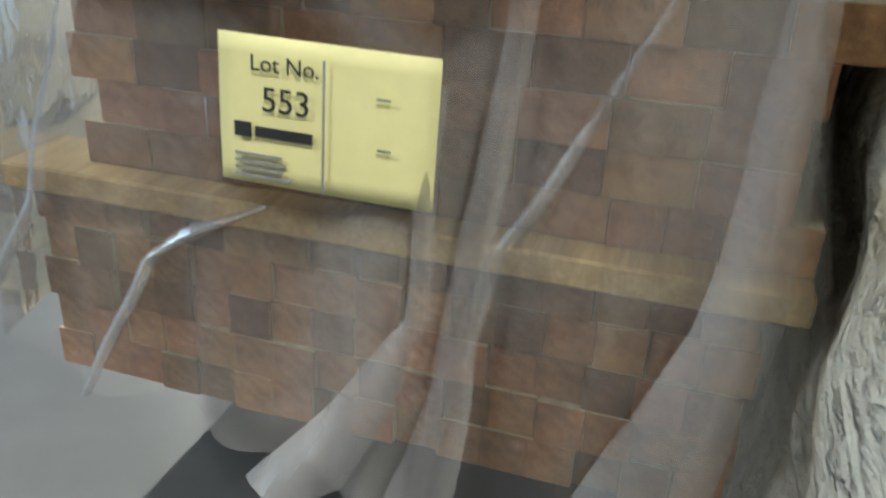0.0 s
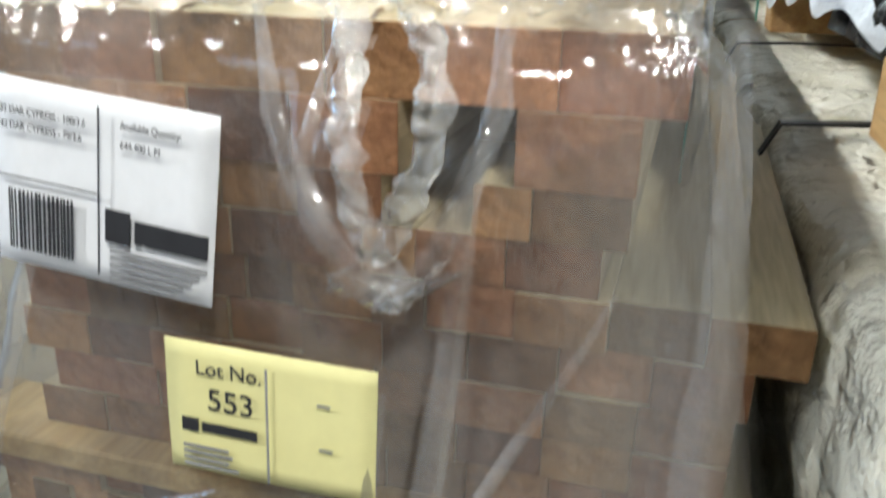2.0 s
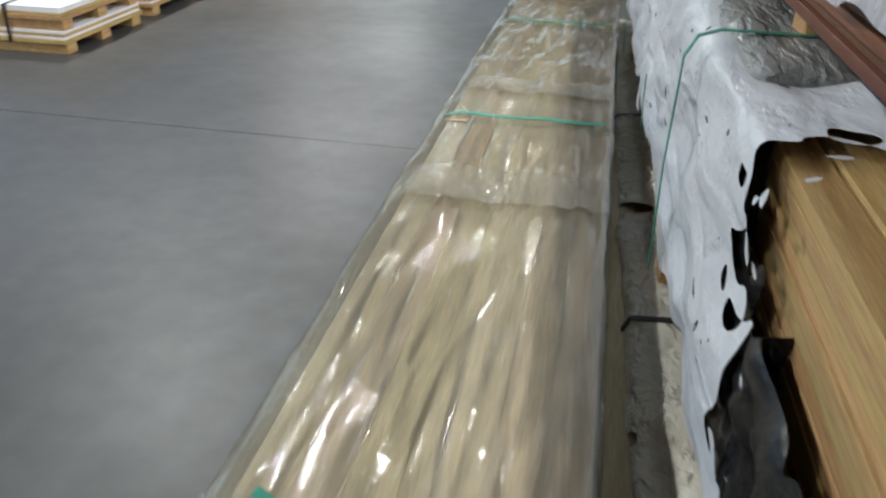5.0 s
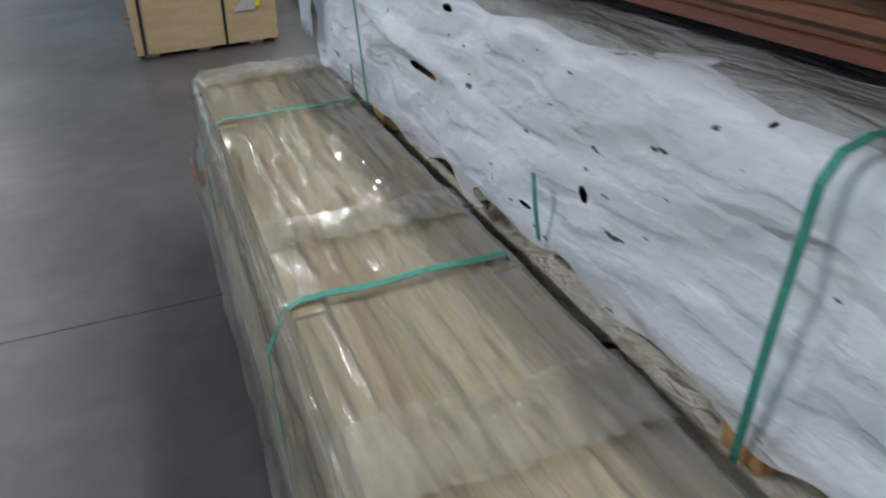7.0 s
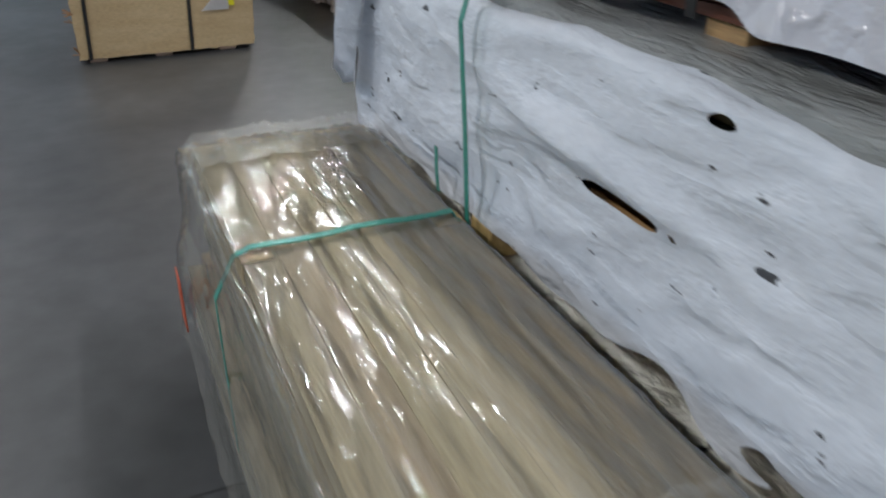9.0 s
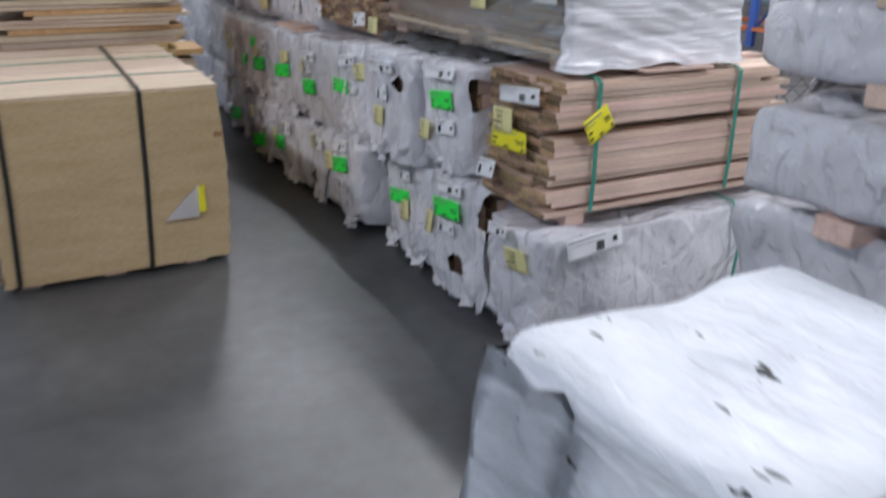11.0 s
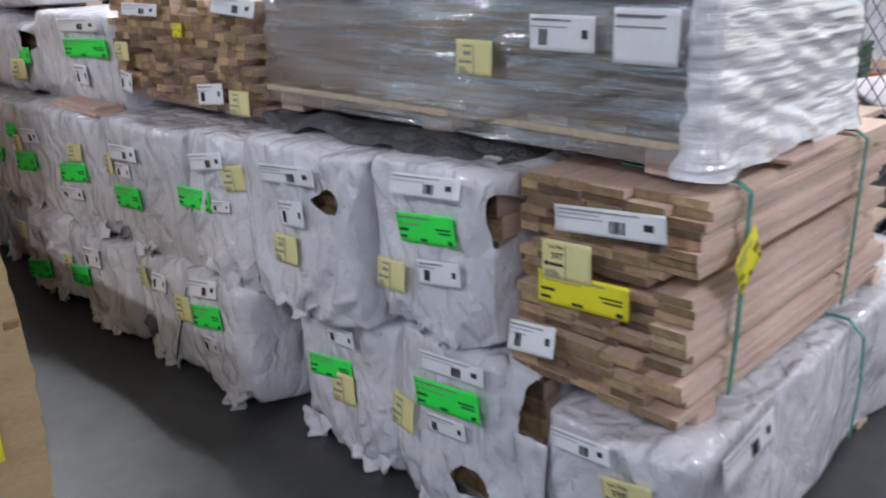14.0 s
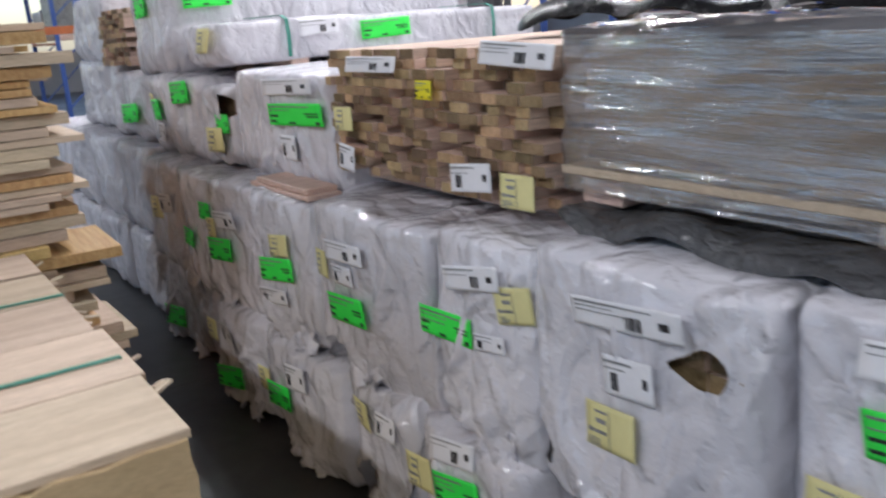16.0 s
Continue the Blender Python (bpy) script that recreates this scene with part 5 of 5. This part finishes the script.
part("end_film", draped((PX0 - 0.018, PY0 - 0.02, 1.09), (PX1 + 0.018, PY0 + 0.05, 1.462), (0.016, 0.012, 0.012), 0.016, 142, radius=0.025, folds=((6, 4, 26), (3, 3, 34)), skirt=0.02, rag=1, open_faces=((1, 1),)), CRINKLE_WHITE, pal, "thick white layers of stretch film", smooth=True)
part("top_edge_film", draped((PX0 + 0.03, PY0 - 0.01, 1.448), (PX1 - 0.01, PY0 + 0.62, 1.475), (0.02, 0.02, 0.012), 0.015, 143, radius=0.012, folds=((9, 9, 9), (20, 20, 20))), CRINKLE_WHITE, pal, smooth=True)
# film tails hanging below the deck; their dark colour also holds the pallet's shade
part("loose_film", draped((PX0 - 0.075, PY0 + 0.50, 1.042), (PX0 + 0.25, PY1 - 0.06, 1.075), (0.018, 0.018, 0.01), 0.022, 144, radius=0.02, folds=((7, 6, 9), (10, 8, 12)), skirt=0.02, rag=1), DARK_SHEET, pal, "grey film bunched under the pallet, coloured dark for the shade there", smooth=True)
label_sheet("lot", (PX0 - 0.045, 5.965, 1.302), (-1, 0, 0), 0, seed=71, w=0.118, h=0.086, on="the shrink-wrapped load")
label_sheet("small", (PX0 - 0.045, 5.70, 1.372), (-1, 0, 0), 0, seed=72, w=0.18, h=0.08, on="the shrink-wrapped load")
label_sheet("plain", (PX0 - 0.045, 5.485, 1.374), (-1, 0, 0), 0, seed=73, w=0.155, h=0.115, on="the shrink-wrapped load")
bag = tagged(mesh_object("black_plastic_sheet", draped((2.12, 6.1, 1.46), (2.75, 7.5, 1.50), (0.025, 0.03, 0.02), 0.03, 151, radius=0.02, folds=((2.5, 1.5, 3), (5, 2.5, 6)), sag=0.035, rag=1, skirt=0.03), BLACK_FILM, smooth=True),
             "crumpled black plastic sheet on the wrapped load", "plastic sheet")

# third tier: two raw packs and wrapped packs beyond
for y0, y1, n in ((6.95, 7.39, 31), (7.42, 7.99, 32)):
    for x in (1.85, 2.7):
        tagged(mesh_object("bearer", boxes(((x - 0.045, y0 + 0.01, 0.99), (x + 0.045, y1 - 0.01, 1.035)), chamfer=0.004), OAK), "rough timber bearer between two packs", "bearer", "bearers")
    board_pack("board_pack", 1.68, 3.0, y0, y1, 1.037, 1.42, 0.027, (0.05, 0.065, 0.08), n, "pack of raw brown sawn boards, ends uneven")
tb = tagged(mesh_object("loose_board", boxes(((1.56, 7.97, 0.945), (1.69, 8.44, 0.961)), ((1.57, 8.0, 0.962), (1.69, 8.40, 0.979)), chamfer=0.002), OAK), "loose brown boards lying under a raw pack", "board")
label_sheet("lot", (1.655, 7.025, 1.085), (-1, 0, 0.03), 2, seed=81, w=0.125, h=0.083, on="a pack of raw boards")
label_sheet("small", (1.65, 7.20, 1.10), (-1, 0, 0.06), 6, seed=82, w=0.17, h=0.072, on="a pack of raw boards")
label_sheet("ticket", (1.66, 7.02, 1.40), (-1, 0, 0.2), -3, seed=83, w=0.26, h=0.055, on="a pack of raw boards")
label_sheet("ticket", (1.66, 7.67, 1.375), (-1, 0, 0.2), 0, seed=84, w=0.28, h=0.045, on="a pack of raw boards")
label_sheet("bright", (1.66, 7.40, 1.31), (-1, 0, 0.0), 0, seed=85, w=0.075, h=0.05, on="a pack of raw boards")
label_sheet("lot", (1.655, 7.85, 1.21), (-1, 0, 0.03), 2, seed=86, w=0.11, h=0.073, on="a pack of raw boards")
label_sheet("small", (1.655, 7.85, 1.09), (-1, 0, 0.03), -6, seed=87, w=0.10, h=0.08, on="a pack of raw boards")
row_pack(8.02, 8.84, 0.96, 1.335, x0=1.70, seed=161, bulge=0.02, labels=(("green", 8.24, 1.20, 2, 0.38, 0.078), ("ticket", 8.28, 1.295, 2, 0.38, 0.055), ("small", 8.3, 1.08, 2)), label="clean white wrapped timber pack with a green label")
row_pack(8.86, 9.26, 0.96, 1.27, x0=1.70, seed=162, labels=(("green", 8.98, 1.12, 4, 0.14, 0.08), ("lot", 9.05, 1.05, 2)), tear=(((1.68, 8.92, 1.2), (0.12, 0.08, 0.05)),))
row_pack(9.28, 10.0, 0.96, 1.30, x0=1.68, seed=163, labels=(("green", 9.75, 1.15, 4), ("green", 9.42, 1.24, 4), ("lot", 9.85, 1.17, 2), ("small", 9.72, 1.04, 2)))
row_pack(10.03, 10.8, 0.99, 1.30, x0=1.70, seed=164, labels=(("green", 10.3, 1.1, 4),))
row_pack(10.85, 11.8, 0.99, 1.36, x0=1.75, seed=165)
# fourth tier, long packs
t4 = row_pack(9.05, 9.55, 1.375, 1.53, x0=1.76, x1=3.5, seed=166, bulge=0.015, labels=(("lot", 9.2, 1.46, 0),), label="low white wrapped timber pack with green straps")
label_sheet("green", (2.55, 9.018, 1.465), (0, -1, 0.03), 2, seed=91, w=0.27, h=0.085, on="the side of a white wrapped pack")
label_sheet("ticket", (2.2, 9.018, 1.49), (0, -1, 0.03), 2, seed=92, w=0.2, h=0.07, on="the side of a white wrapped pack")
for x in (2.05, 3.2):
    part("strap", ribbon([(x, 9.025, 1.37), (x, 9.02, 1.45), (x, 9.03, 1.53), (x, 9.08, 1.548), (x, 9.5, 1.548)], 0.018, (1, 0, 0), 0.003), STRAP, t4)
t5 = row_pack(9.6, 10.25, 1.345, 1.72, x0=1.72, x1=3.4, seed=167, bulge=0.03, labels=(("green", 9.95, 1.64, 3),), label="tall white wrapped timber pack on the row's top")
label_sheet("green", (1.9, 9.56, 1.66), (0, -1, 0.05), 2, seed=93, w=0.24, h=0.09, on="the side of a white wrapped pack")
board_pack("board_pack", 1.72, 3.2, 10.4, 11.0, 1.345, 1.66, 0.026, (0.09, 0.12), 35, "pack of raw brown sawn boards, ends uneven")
row_pack(11.1, 11.8, 1.40, 1.75, x0=1.78, seed=168)

# ---- loose board stack behind the crate ----
LSX = 0.88
ls = thing("board_stack", (LSX - 0.6, 8.75, 0), "tall untidy stack of pale raw boards", "timber stack")
rl = random.Random(23)
z = 0.0
while z < 1.55:
    th = rl.choice((0.025, 0.032, 0.04))
    ln = round(1.0 + rl.uniform(-0.15, 0.15), 1)
    # columns beyond the first are unseen, added to keep light off the aisle floor
    for c in range(4):
        board("board", (ln, 0.42, th - 0.004), (PINE if rl.random() < 0.4 else PLANK, PLY_EDGE), ls, (LSX - ln / 2 + rl.uniform(-0.02, 0.16) * (1.5 if z < 0.9 else 1), 8.62 + 0.45 * c, z + th / 2), end_axis=0, turn=rl.uniform(-0.05, 0.05))
    z += th

# ---- sheet-goods pallets across the aisle ----
def sheet_pallet(x0, x1, y0, y1, layers, mats, label):
    t = thing("sheet_pallet", ((x0 + x1) / 2, (y0 + y1) / 2, 0), label, "pallet load", "pallets across the aisle")
    z = 0.0
    for k in range(layers):
        for y in (y0 + 0.06, (y0 + y1) / 2, y1 - 0.06):
            part("bearer", boxes(((x0, y - 0.05, z), (x1, y + 0.05, z + 0.06)), chamfer=0.003), PINE, t)
        part("base_sheet", boxes(((x0 - 0.01, y0 - 0.01, z + 0.061), (x1 + 0.01, y1 + 0.01, z + 0.085)), chamfer=0.002), PINE, t)
        for q in range(3):
            part("panel", boxes(((x0, y0, z + 0.086 + 0.017 * q), (x1, y1, z + 0.102 + 0.017 * q)), chamfer=0.002), mats[(k + q) % len(mats)], t)
        z += 0.138
    for x in (x0 + 0.35, x1 - 0.35):
        part("strap", ribbon([(x, y0 - 0.014, 0.06), (x, y0 - 0.014, z), (x, y0, z + 0.003), (x, y1, z + 0.003)], 0.018, (1, 0, 0), 0.003), STRAP_BLACK, t)


sheet_pallet(-3.95, -2.70, 4.0, 4.86, 2, (PAPER_WHITE, PINE, PAPER_WHITE), "two strapped pallets of white sheet panels, stacked")
sheet_pallet(-3.95, -2.72, 5.05, 6.3, 2, (PAPER_WHITE, PINE), "two strapped pallets of white sheet panels, stacked")
sheet_pallet(-3.9, -2.36, 6.7, 9.2, 3, (PINK, PINE, PINK), "stacked pallets of pinkish board panels")

# ---- chain-link fence, carpet roll, racking and loads beyond ----
def carpet_roll(at, axis, length, r, backing, label):
    """A roll lying on the floor; its coiled end at `at`, the body along axis."""
    t = thing("carpet_roll", (at[0], at[1], 0), label, "carpet", "carpet rolls")
    d = Vector((axis[0], axis[1], 0)).normalized()
    side = Vector((-d.y, d.x, 0))
    c = Vector((at[0], at[1], r))

    def on(along, ang, rad):
        return c + d * along + side * (rad * math.cos(ang)) + Vector((0, 0, rad * math.sin(ang)))

    bm = bmesh.new()
    rings = []
    for along, rad in ((0.02, r - 0.03), (0.0, r - 0.012), (0.006, r), (0.3, r), (length, r), (length, r - 0.03)):
        rings.append([bm.verts.new(on(along, 2 * math.pi * k / 56, rad + 0.008 * math.sin(3 * 2 * math.pi * k / 56))) for k in range(56)])
    for p, q in zip(rings, rings[1:]):
        for k in range(56):
            bm.faces.new((p[k], q[k], q[(k + 1) % 56], p[(k + 1) % 56]))
    bmesh.ops.recalc_face_normals(bm, faces=bm.faces[:])
    part("outer_layer", bm, backing, t, smooth=True)
    bm = bmesh.new()
    turns, nseg = 6, 40
    for k in range(turns * nseg):
        a0, a1 = 2 * math.pi * k / nseg, 2 * math.pi * (k + 1) / nseg
        r0, r1 = [0.07 + (r - 0.11) * q / (turns * nseg) + 0.03 * noise.noise(Vector((q * 0.16, r, 0))) + 0.012 * math.sin(q * 0.37) for q in (k, k + 1)]
        bar(bm, on(0.05, a0, r0), on(0.05, a1, r1), 0.04, 0.07, up=d)
    part("pile_edge", bm, CARPET_PILE, t, "dark pile edge of the coiled carpet")


carpet_roll((4.18, 5.98), (0.95, -0.30), 3.4, 0.47, CARPET, "large roll of grey-backed carpet lying behind wire mesh")
carpet_roll((3.80, 5.12), (0.96, -0.26), 2.6, 0.24, CARPET_PILE, "small dark carpet roll lying before the large one")

FA, FD = Vector((3.22, 5.73, 0)), Vector((0.954, -0.30, 0))
fence = thing("chain_link_fence", FA, "dark chain-link fence with steel posts before carpet rolls", "fence")
for along in (0.0, 1.40, 3.9):
    bm = bmesh.new()
    bmesh.ops.create_cone(bm, cap_ends=True, segments=14, radius1=0.03, radius2=0.03, depth=2.4, matrix=Matrix.Translation(FA + FD * along + Vector((0, 0, 1.2))))
    part("post", bm, DARK_STEEL, fence)
for z in (0.06, 0.86, 1.66):
    bm = bmesh.new()
    bar(bm, FA + Vector((0, 0, z)), FA + FD * 3.9 + Vector((0, 0, z)), 0.004 if z < 1.5 else 0.03)
    part("line_wire" if z < 1.5 else "top_rail", bm, DARK_STEEL if z < 1.5 else STEEL, fence)
bm = bmesh.new()
HIGH = 1.58
for k in range(-20, 46):
    for sgn in (1, -1):
        u0 = 0.085 * k + (0 if sgn > 0 else HIGH)
        a, b = max(0.0, u0 if sgn > 0 else u0 - HIGH), min(3.88, u0 + HIGH if sgn > 0 else u0)
        if b - a > 0.05:
            za, zb = [(0.06 + (u - u0) if sgn > 0 else 0.06 + (u0 - u)) for u in (a, b)]
            bar(bm, FA + FD * a + Vector((0, 0.003 * sgn, za)), FA + FD * b + Vector((0, 0.003 * sgn, zb)), 0.0036)
tagged(part("mesh", bm, DARK_STEEL, fence, "woven wire mesh"), kind="stuff")

rack_rnd = random.Random(41)


def rack(x, y0, bays, levels, depth=1.0, bay=2.6):
    t = thing("pallet_rack", (x, y0, 0), "blue and orange steel pallet racking with loads", "rack", "pallet racks")
    top = levels[-1] + 1.2
    for b in range(bays + 1):
        y = y0 + b * bay
        for dx in (0, depth):
            bm = bmesh.new()
            bar(bm, (x + dx, y, 0), (x + dx, y, top), 0.1, 0.08)
            part("upright", bm, BLUE, t)
        z = 0.2
        while z < top - 0.9:
            bm = bmesh.new()
            bar(bm, (x, y, z), (x + depth, y, z + 0.9), 0.03)
            part("brace", bm, BLUE, t)
            z += 0.9
    for z in levels:
        for b in range(bays):
            for dx in (0, depth):
                bm = bmesh.new()
                bar(bm, (x + dx, y0 + b * bay + 0.05, z), (x + dx, y0 + (b + 1) * bay - 0.05, z), 0.12, 0.05)
                part("beam", bm, ORANGE, t)
    for z in levels:
        for b in range(bays):
            for h in range(2):
                if rack_rnd.random() < 0.85:
                    ya = y0 + b * bay + 0.2 + 1.2 * h
                    hh = rack_rnd.uniform(0.5, 1.0)
                    ld = thing("boxed_load", (x + 0.5, ya + 0.5, z), "grey wrapped carton load on a pallet", "pallet load", "loads on the racks")
                    part("pallet", boxes(((x, ya, z + 0.062), (x + depth, ya + 1.0, z + 0.17)), chamfer=0.01), OAK, ld)
                    w2 = rack_rnd.choice((CARTON, WRAP, WRAP, WRAP_GREY))
                    part("carton", draped((x + 0.02, ya + 0.02, z + 0.172), (x + depth - 0.02, ya + 0.98, z + 0.17 + hh), (0.16, 0.16, 0.14), 0.02, rack_rnd.randrange(900), radius=0.03), w2, ld)


rack(9.6, 6.5, 6, (0.25, 1.45, 2.55, 3.6))
rack(15.5, 4.0, 6, (0.25, 1.6, 3.0))
rack(4.0, 24.0, 1, (1.5, 3.0))
# far beams above the aisle's end
rk = thing("pallet_rack", (-3, 20, 0), "orange racking beams far down the aisle", "rack", "pallet racks")
for z in (1.7, 2.5, 3.3):
    bm = bmesh.new()
    bar(bm, (-6, 20, z), (3.6, 20, z), 0.12)
    part("beam", bm, ORANGE, rk)
for x in (-6, -2.8, 0.4, 3.6):
    bm = bmesh.new()
    bar(bm, (x, 20, 0), (x, 20, 4), 0.1)
    part("upright", bm, BLUE, rk)
# folded crates on a pallet and a blue notice beyond the fence
fc = thing("crate_pile", (7.4, 7.6, 0), "dark green folded plastic crates piled on a pallet", "crate")
part("pallet", boxes(((7.0, 6.9, 0), (7.8, 7.7, 0.3)), chamfer=0.01), OAK, fc)
for k in range(9):
    part("folded_crate", boxes(((7.05, 6.95, 0.302 + 0.055 * k), (7.75, 7.65, 0.352 + 0.055 * k)), chamfer=0.01), GREEN_CRATE, fc)
sign = thing("blue_notice", (8.6, 7.8, 1.2), "blue notice with two lines of white writing", "sign")
part("board", boxes(((8.6, 7.55, 1.0), (8.62, 8.05, 1.42)), chamfer=0.004), BLUE, sign)
part("writing", boxes(((8.59, 7.6, 1.2), (8.597, 7.95, 1.25)), ((8.59, 7.62, 1.1), (8.597, 7.98, 1.15))), PAPER_WHITE, sign)
part("stand", boxes(((8.63, 7.78, 0), (8.67, 7.84, 1.4))), STEEL, sign)
